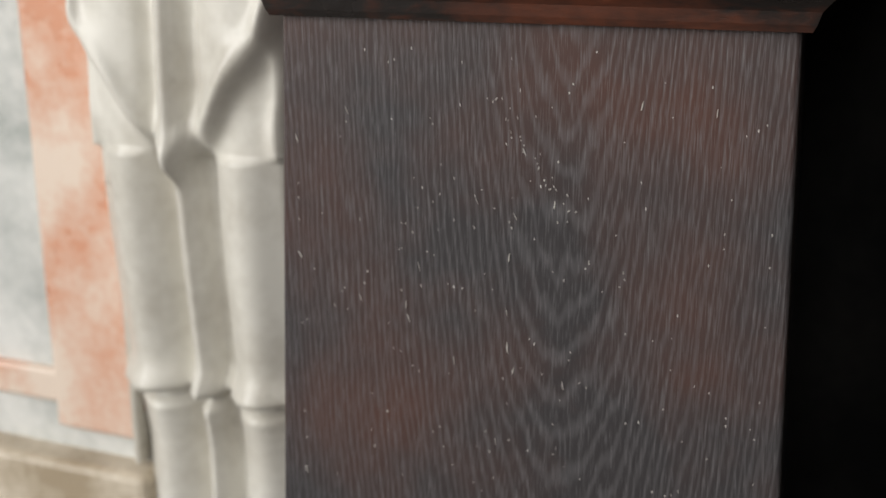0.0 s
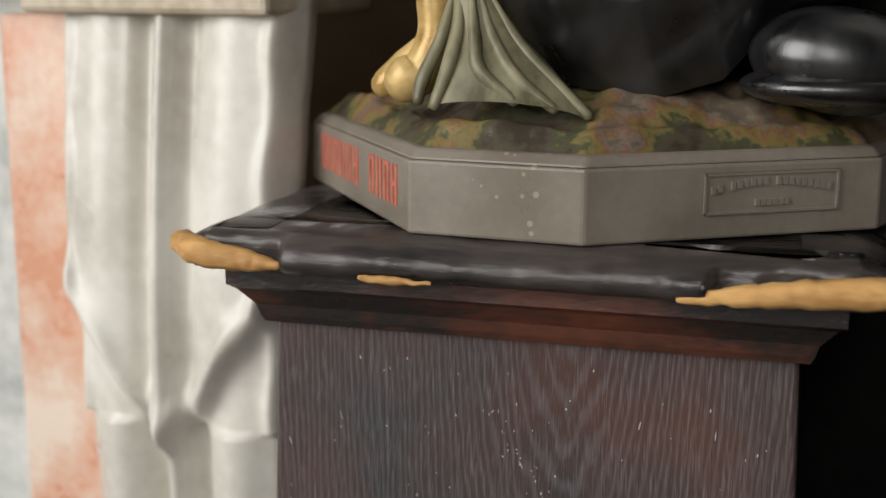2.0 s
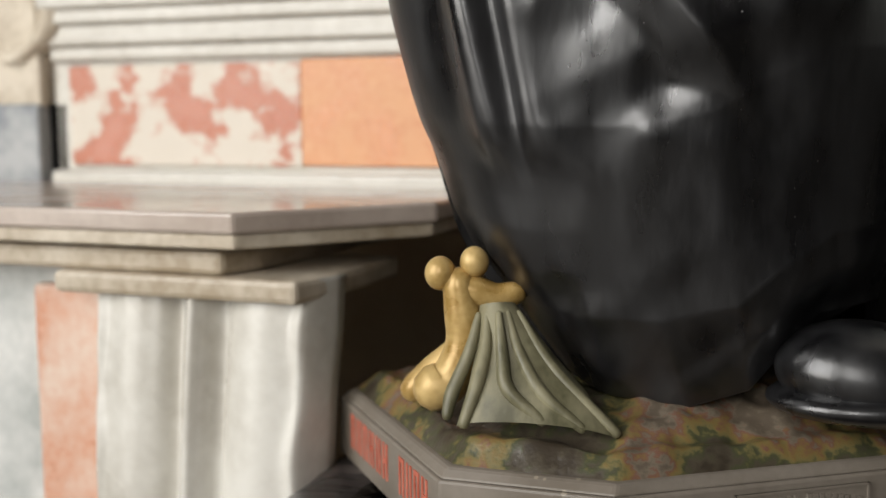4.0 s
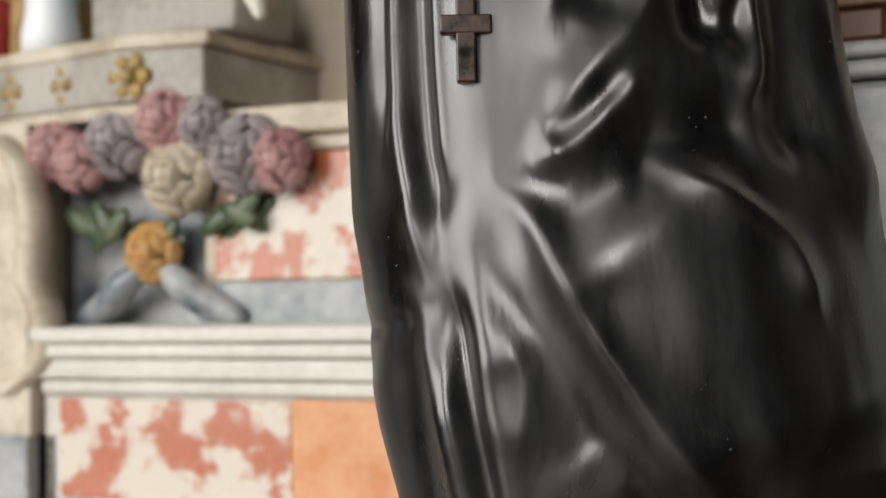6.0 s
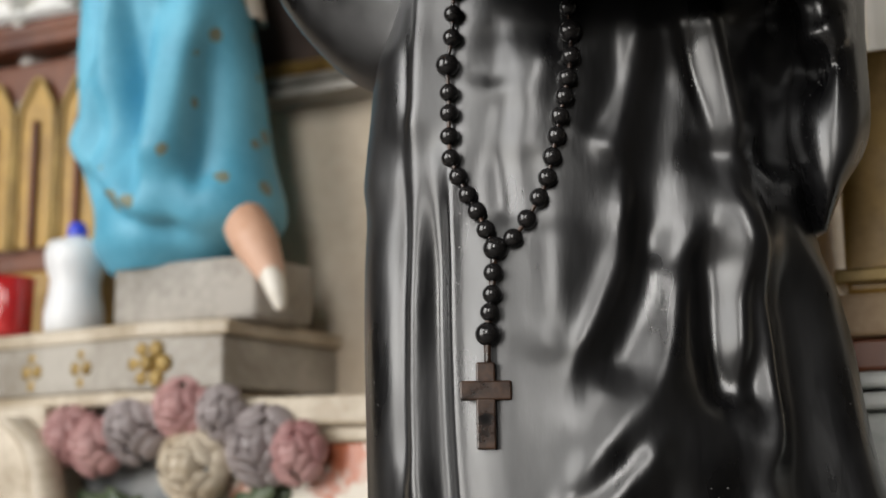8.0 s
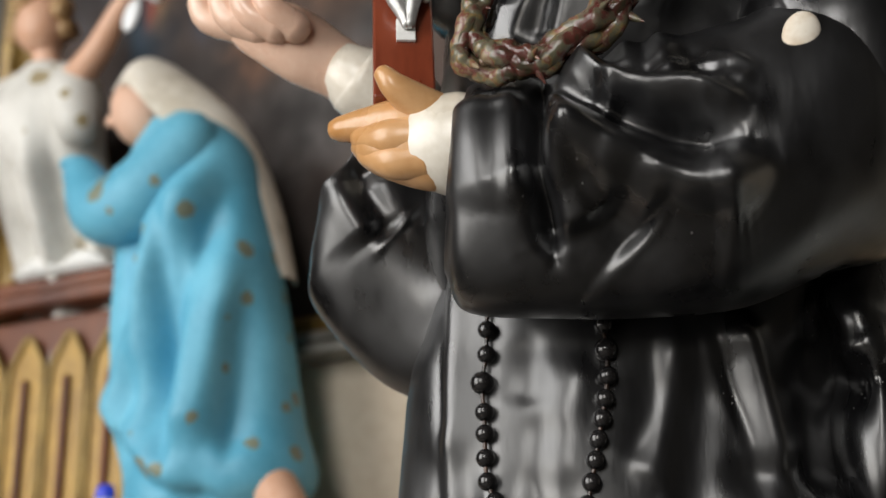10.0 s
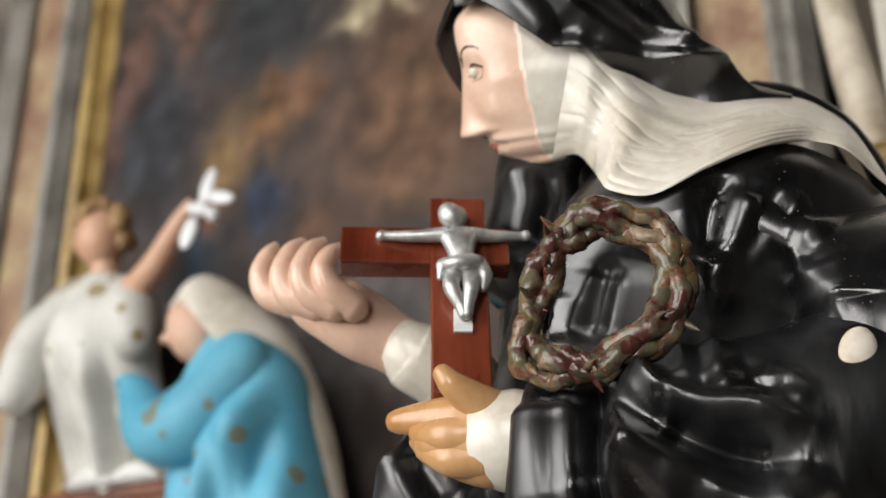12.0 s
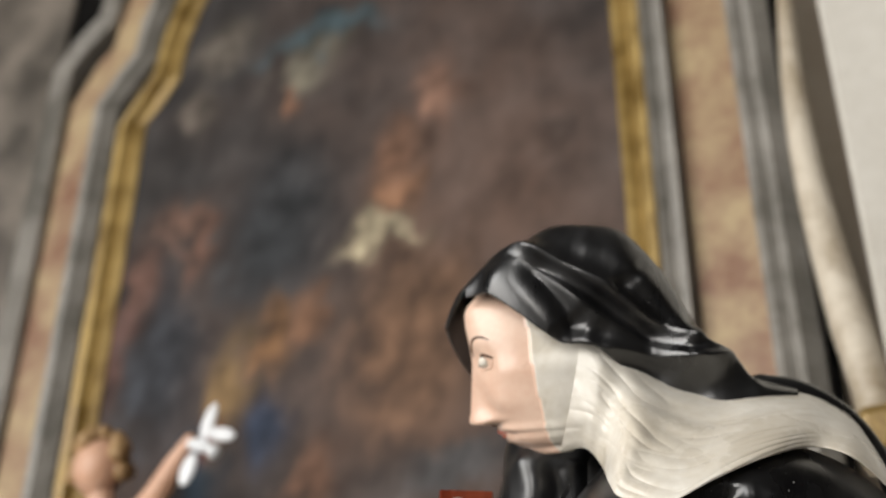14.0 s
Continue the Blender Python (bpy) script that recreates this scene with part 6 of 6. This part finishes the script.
L_ = (hi - lo).length
part("upright", box(-0.0075, 0.0075, -0.005, 0.005, 0, L_, 0.0015), WORN, pend, smooth=False)
part("crossbar", box(-0.020, 0.020, -0.0055, 0.0045, L_ * 0.56, L_ * 0.56 + 0.015, 0.0015), WORN, pend, smooth=False)

a, b, l, r = (Vector(p) for p in [(-0.069, 0.985, 2.018), (-0.076, 1.047, 2.225), (-0.191, 1.026, 2.162), (-0.041, 1.046, 2.169)])
up = (b - a).normalized()
side = (r - l)
side = (side - up * side.dot(up)).normalized()
out = side.cross(up)
mid = l + (r - l) * 0.80
mid = a + up * (mid - a).dot(up)
CRUX = Matrix((side, -out, up)).transposed().to_4x4()
CRUX.translation = mid
crucifix = thing("crucifix", (0.0, 0.0, 0.0), CRUX, "reddish-brown wooden crucifix with a silvered figure", "crucifix")
down, high = (a - mid).length, (b - mid).length
part("upright", box(-0.025, 0.025, -0.011, 0.011, -down, high, 0.002), RED_WOOD, crucifix, smooth=False)
part("crossbar", box(-0.105, 0.045, -0.0105, 0.0115, -0.022, 0.020, 0.002), RED_WOOD, crucifix, smooth=False)
silver_verts, silver_faces = join(sweep([((0.002, -0.020, 0.024), (0.014, 0, 0), (0, 0.008, 0)), ((0.0, -0.022, 0.014), (0.019, 0, 0), (0, 0.011, 0)), ((0.001, -0.023, -0.006), (0.014, 0, 0), (0, 0.010, 0)), ((0.003, -0.022, -0.022), (0.013, 0, 0), (0, 0.010, 0)), ((0.003, -0.021, -0.034), (0.017, 0, 0), (0, 0.012, 0)), ((0.004, -0.018, -0.040), (0.010, 0, 0), (0, 0.006, 0))], 28, 40),
     ball((-0.008, -0.029, 0.036), (0.0125, 0.0125, 0.016), 20, 14, Matrix.Rotation(-0.5, 3, "Y")), ball((-0.004, -0.022, 0.041), (0.0135, 0.011, 0.013), 16, 12),
     tube([(-0.012, -0.021, 0.018), (-0.040, -0.019, 0.017), (-0.070, -0.015, 0.020), (-0.078, -0.014, 0.021)], (0.0085, 0.0065, 0.0048, 0.0060), 12, 30), tube([(0.012, -0.021, 0.018), (0.034, -0.018, 0.019), (0.062, -0.014, 0.023), (0.068, -0.014, 0.024)], (0.0085, 0.0065, 0.0048, 0.0060), 12, 30),
     tube([(-0.006, -0.021, -0.034), (-0.009, -0.026, -0.054), (0.000, -0.021, -0.074), (0.003, -0.019, -0.084)], (0.0095, 0.0085, 0.0062, 0.0055), 14, 30), tube([(0.010, -0.021, -0.034), (0.010, -0.027, -0.054), (0.007, -0.022, -0.074), (0.006, -0.020, -0.084)], (0.0095, 0.0085, 0.0062, 0.0055), 14, 30),
     tube([(-0.017, -0.024, -0.024), (-0.004, -0.033, -0.030), (0.012, -0.031, -0.026), (0.020, -0.024, -0.020)], (0.006, 0.008, 0.008, 0.006), 12, 30), tube([(0.019, -0.023, -0.022), (0.024, -0.022, -0.036), (0.022, -0.021, -0.052)], (0.008, 0.0085, 0.004), 12, 24), tube([(-0.017, -0.024, -0.026), (-0.020, -0.022, -0.040)], (0.007, 0.003), 12, 14))
part("silver_figure", (np.array(silver_verts) * 0.88 + (0.0, -0.001, -0.012), silver_faces), SILVER, crucifix, "plain silvered figure")
part("foot_plate", box(-0.006, 0.010, -0.0145, -0.0112, -0.100, -0.076, 0.0006), PLATE, crucifix, "small white plate", smooth=False)

crown = thing("crown_of_thorns", (0.06, 0.99, 2.10), WORLD, "twisted painted thorn crown in green, brown and dark red", "crown")
cl, cr, ct, cb = (np.array(p) for p in [(-0.017, 0.940, 2.069), (0.100, 0.912, 2.091), (0.047, 0.905, 2.152), (0.013, 0.915, 2.020)])
cc, e1, e2 = (cl + cr + ct + cb) / 4, (cr - cl) / 2, (ct - cb) / 2
e3 = np.cross(e2, e1)
e3 /= np.linalg.norm(e3)
rnd = random.Random(12)
RING = spline([(0.045, 0.908, 2.142), (0.078, 0.906, 2.133), (0.098, 0.909, 2.106), (0.100, 0.912, 2.072), (0.082, 0.914, 2.044), (0.052, 0.915, 2.027), (0.022, 0.920, 2.022), (-0.012, 0.935, 2.035),
               (-0.013, 0.940, 2.062), (-0.004, 0.938, 2.092), (0.008, 0.930, 2.116), (0.025, 0.918, 2.134), (0.045, 0.908, 2.142)], 240)
mid_ring = RING.mean(0)
for k in range(8):
    turns, ph = (2, 3, 2, 3, 1, 2, 4, 3)[k] * (1 if k % 2 else -1), k * 0.785
    first = rnd.randrange(240)
    length = 240 if k < 4 else rnd.randrange(90, 170)
    strand, radii = [], []
    for i in range(0, length, 5):
        p = RING[(first + i) % 240]
        a = 2 * math.pi * i / 240
        d = (p - mid_ring) / np.linalg.norm(p - mid_ring)
        r = 0.0095 + 0.004 * noise.noise((a * 2, k, 0))
        strand.append(tuple(p + d * (r * math.cos(turns * a + ph) + 0.004 * noise.noise((a * 4, k, 3))) - e3 * (r * 0.9 * math.sin(turns * a + ph) + 0.004 * noise.noise((a * 4, k, 7)))))
        radii.append(0.0062 + 0.0028 * noise.noise((a * 5, k, 11)) + (0.002 if k < 4 else 0))
    v, f = tube(strand, radii, 12, 4 * len(strand))
    v = np.array([np.array(p) + 0.0024 * np.array(noise.noise_vector(Vector(p) * 95)) + 0.0011 * np.array(noise.noise_vector(Vector(p) * 260)) for p in v])
    part("twig", (v, f), THORN, crown)
for k in range(16):
    p = RING[rnd.randrange(240)] + np.array((rnd.uniform(-0.010, 0.010), rnd.uniform(-0.012, 0), rnd.uniform(-0.010, 0.010)))
    w = np.array((rnd.uniform(-1, 1), rnd.uniform(-0.8, 0.1), rnd.uniform(-1, 1)))
    w /= np.linalg.norm(w)
    part("thorn", tube([tuple(p), tuple(p + w * 0.010), tuple(p + w * 0.019)], (0.0048, 0.0030, 0.0008), 8, 10), THORN, crown)

# ---------------------------------------------------------------- on the altar shelf
S2, I2 = [], []


def add2(shape, slot):
    S2.append(shape)
    I2.extend([slot] * len(shape[1]))


add2(ruffled(loft([(-1.09, 1.55, 1.765, 0.075, 0.07), (-1.065, 1.55, 1.80, 0.125, 0.10), (-1.045, 1.55, 1.84, 0.142, 0.115), (-1.063, 1.545, 1.93, 0.140, 0.115), (-1.080, 1.54, 2.04, 0.142, 0.11), (-1.088, 1.535, 2.146, 0.132, 0.105),
                   (-1.10, 1.53, 2.25, 0.120, 0.095), (-1.10, 1.52, 2.33, 0.098, 0.08), (-1.11, 1.52, 2.385, 0.055, 0.055)], 120, 120),
             [([(-1.02, 2.30), (-1.10, 2.12), (-1.16, 1.95)], 0.02, 0.02), ([(-1.0, 2.25), (-1.05, 2.05), (-1.10, 1.88)], 0.014, -0.018), ([(-0.99, 2.2), (-1.0, 2.0), (-1.02, 1.86)], 0.018, 0.016), ([(-0.97, 2.1), (-0.965, 1.95), (-0.97, 1.85)], 0.012, -0.014),
              ([(-1.20, 2.0), (-1.12, 1.88), (-1.0, 1.80)], 0.016, 0.014), ([(-1.18, 1.92), (-1.08, 1.83), (-0.97, 1.79)], 0.012, -0.014), ([(-1.16, 2.25), (-1.15, 2.1), (-1.19, 1.98)], 0.014, -0.012), ([(-1.13, 2.22), (-1.13, 2.05), (-1.15, 1.86)], 0.012, -0.014), ([(-1.08, 2.25), (-1.07, 2.05), (-1.06, 1.83)], 0.010, -0.012), ([(-1.035, 2.2), (-1.03, 2.0), (-1.04, 1.85)], 0.009, 0.010)]), 0)
add2(tube([(-1.07, 1.47, 2.33), (-1.13, 1.45, 2.25), (-1.20, 1.45, 2.24), (-1.255, 1.46, 2.31)], (0.05, 0.058, 0.05, 0.03), 20, 40), 0)
add2(ball((-1.262, 1.46, 2.325), (0.028, 0.03, 0.014), 14, 10), 0)
add2(ball((-1.262, 1.45, 2.285), (0.016, 0.018, 0.028), 14, 10), 1)
add2(ball((-1.185, 1.50, 2.415), (0.045, 0.042, 0.060), 24, 18, Matrix.Rotation(-0.35, 3, "Y")), 2)
add2(ball((-1.227, 1.485, 2.402), (0.010, 0.008, 0.010), 10, 8), 2)
add2(arch([(-1.235, 1.49, 2.455), (-1.175, 1.452, 2.44), (-1.12, 1.455, 2.38), (-1.05, 1.48, 2.31), (-1.0, 1.51, 2.22), (-0.965, 1.54, 2.13)], [(-1.235, 1.51, 2.462), (-1.175, 1.51, 2.506), (-1.11, 1.53, 2.47), (-1.03, 1.55, 2.385), (-0.975, 1.56, 2.26), (-0.945, 1.57, 2.13)],
          [(-1.235, 1.53, 2.455), (-1.175, 1.565, 2.44), (-1.12, 1.59, 2.38), (-1.05, 1.61, 2.31), (-1.0, 1.61, 2.22), (-0.965, 1.60, 2.13)], 40, 60), 1)
add2(tube([(-0.945, 1.52, 1.835), (-0.908, 1.50, 1.79), (-0.878, 1.49, 1.745)], (0.032, 0.032, 0.02), 16, 24), 2)
add2(tube([(-0.884, 1.49, 1.76), (-0.868, 1.485, 1.725), (-0.860, 1.485, 1.70)], (0.018, 0.015, 0.009), 14, 16), 1)
add2(prism([(-1.13, 1.49), (-0.90, 1.49), (-0.885, 1.62), (-1.14, 1.62)], 1.687, 1.772, 0.008), 3)
solo("kneeling_statue", join(*S2), [BLUE_ROBE, WHITE_CLOTH, FLESH_FAR, ROCK], ALTAR, "kneeling statue in a blue robe and white veil on a rock", "statue", index=I2)

S2, I2 = [], []
add2(ruffled(loft([(-1.47, 1.672, 1.687, 0.13, 0.025), (-1.46, 1.672, 1.85, 0.125, 0.025), (-1.44, 1.672, 2.05, 0.118, 0.025), (-1.43, 1.672, 2.17, 0.115, 0.028), (-1.425, 1.63, 2.28, 0.112, 0.06), (-1.432, 1.57, 2.42, 0.108, 0.08), (-1.42, 1.56, 2.52, 0.095, 0.065), (-1.42, 1.555, 2.56, 0.045, 0.045)], 100, 100),
             [([(-1.40, 2.45), (-1.42, 2.25), (-1.45, 1.95)], 0.012, 0.014), ([(-1.37, 2.42), (-1.38, 2.2), (-1.39, 1.95)], 0.010, -0.014), ([(-1.46, 2.45), (-1.48, 2.2), (-1.52, 1.9)], 0.012, -0.012), ([(-1.34, 2.35), (-1.345, 2.15), (-1.35, 1.95)], 0.010, 0.010)]), 0)
add2(tube([(-1.365, 1.54, 2.515), (-1.335, 1.52, 2.48), (-1.325, 1.52, 2.43)], (0.042, 0.042, 0.038), 16, 20), 0)
add2(tube([(-1.48, 1.54, 2.515), (-1.53, 1.52, 2.46), (-1.55, 1.50, 2.36)], (0.040, 0.042, 0.036), 16, 20), 0)
add2(tube([(-1.345, 1.52, 2.505), (-1.28, 1.50, 2.54), (-1.235, 1.49, 2.59), (-1.20, 1.48, 2.625)], (0.026, 0.022, 0.018, 0.012), 14, 30), 1)
add2(tube([(-1.42, 1.55, 2.55), (-1.425, 1.54, 2.60)], (0.024, 0.024), 14, 8), 1)
add2(ball((-1.428, 1.53, 2.635), (0.043, 0.042, 0.052), 24, 18), 1)
curls = random.Random(3)
for k in range(80):
    t, h = curls.uniform(0, 6.28), curls.uniform(-0.35, 1.0)
    if math.sin(t) < -0.35 and h < 0.5:
        continue
    q = math.sqrt(max(0, 1 - h * h))
    add2(ball((-1.428 + 0.046 * q * math.cos(t), 1.532 + 0.046 * q * math.sin(t), 2.640 + 0.053 * h), (0.018, 0.018, 0.018), 8, 6), 2)
for q, d in (((-1.168, 1.465, 2.605), (0.028, 0.012, 0.012)), ((-1.155, 1.465, 2.645), (0.013, 0.006, 0.032)), ((-1.19, 1.47, 2.570), (0.015, 0.006, 0.028)), ((-1.125, 1.46, 2.615), (0.030, 0.006, 0.012)), ((-1.14, 1.465, 2.59), (0.012, 0.012, 0.012))):
    add2(ball(q, d, 14, 10, Matrix.Rotation(0.3, 3, "Y")), 3)
add2(ball((-1.60, 1.62, 2.50), (0.07, 0.03, 0.13), 18, 14, Matrix.Rotation(0.5, 3, "Y")), 4)
solo("standing_statue", join(*S2), [WHITE_ROBE, FLESH_FAR, HAIR, PLASTIC, MARBLE_DIRTY], ALTAR, "standing fair-haired statue in a spotted white robe holding a dove", "statue", index=I2)

desk = thing("prayer_desk", (-1.42, 1.64, 1.687), ALTAR, "dark varnished prayer desk with gilt pointed tracery", "prayer desk")
part("body", box(-1.60, -1.25, 1.625, 1.70, 1.687, 2.15, 0.004), CASE_WOOD, desk, smooth=False)
part("top_board", box(-1.63, -1.235, 1.585, 1.71, 2.160, 2.185, 0.006), CASE_WOOD, desk, smooth=False)
part("top_rail", box(-1.615, -1.245, 1.60, 1.71, 2.185, 2.215, 0.012, 3), CASE_WOOD, desk, smooth=False)
part("plinth_rail", box(-1.61, -1.245, 1.605, 1.70, 1.687, 1.80, 0.005), CASE_GOLD, desk, "gilt plinth rail", smooth=False)
part("cap_rail", box(-1.605, -1.247, 1.612, 1.70, 1.80, 1.83, 0.005), CASE_WOOD, desk, smooth=False)
for k in range(4):
    u = -1.555 + k * 0.085
    o = [(u - 0.036, 1.84), (u + 0.036, 1.84), (u + 0.036, 2.04), (u + 0.022, 2.085), (u, 2.115), (u - 0.022, 2.085), (u - 0.036, 2.04)]
    v = [(x, 1.615, z) for x, z in o] + [(x, 1.627, z) for x, z in o]
    m = len(o)
    part("tracery_panel", (v, [tuple(range(m))[::-1], tuple(range(m, 2 * m))] + [(i, (i + 1) % m, m + (i + 1) % m, m + i) for i in range(m)]), CASE_GOLD, desk, "gilt pointed panel", smooth=False)
    part("tracery_bead", tube([(x, 1.612, z) for x, z in o[1:] + o[:1]], 0.005, 8, 40), GILT, desk)
    part("colonnette", tube([(u, 1.61, 1.845), (u, 1.61, 2.04)], 0.006, 8, 6), CASE_WOOD, desk)
book = thing("open_book", (-1.40, 1.62, 2.216), ALTAR, "open white book lying on the prayer desk", "book")
for s in (-1, 1):
    rows = [(-1.40 + s * 0.001 + s * 0.095 * t, 2.216 + 0.022 * math.sin(math.pi * min(1, t * 1.1)) + 0.004) for t in np.linspace(0, 1, 14)]
    v = [(x, y, z) for x, z in rows for y in (1.585, 1.70)] + [(x, y, 2.2165) for x, z in rows for y in (1.585, 1.70)]
    f = [(2 * i, 2 * i + 1, 2 * i + 3, 2 * i + 2) for i in range(13)] + [(28 + 2 * i, 28 + 2 * i + 2, 28 + 2 * i + 3, 28 + 2 * i + 1) for i in range(13)] + [(2 * i, 2 * i + 2, 30 + 2 * i, 28 + 2 * i) for i in range(13)]
    part("page_block", (v, f), PLATE, book)

bottle = thing("bottle", (-1.232, 1.535, 1.687), ALTAR, "squeezed white plastic bottle with a blue cap on the shelf", "bottle")
part("body", lathe([(0.036, 1.687), (0.042, 1.692), (0.043, 1.715), (0.037, 1.745), (0.036, 1.765), (0.043, 1.785), (0.045, 1.805), (0.040, 1.820), (0.018, 1.826), (0.014, 1.830)], 36, -1.232, 1.535), PLASTIC, bottle)
part("cap", lathe([(0.014, 1.829), (0.015, 1.832), (0.013, 1.846), (0.009, 1.851)], 24, -1.232, 1.535), CAP_BLUE, bottle, "blue cap")
candle = thing("votive_candle", (-1.345, 1.53, 1.687), ALTAR, "red glass votive candle on the shelf", "candle")
part("glass", lathe([(0.028, 1.687), (0.032, 1.692), (0.033, 1.74), (0.035, 1.775), (0.032, 1.776), (0.030, 1.745)], 32, -1.345, 1.53), CANDLE_RED, candle)
part("wax", lathe([(0.029, 1.72), (0.0295, 1.755), (0.02, 1.757)], 24, -1.345, 1.53), PLATE, candle, "white wax")
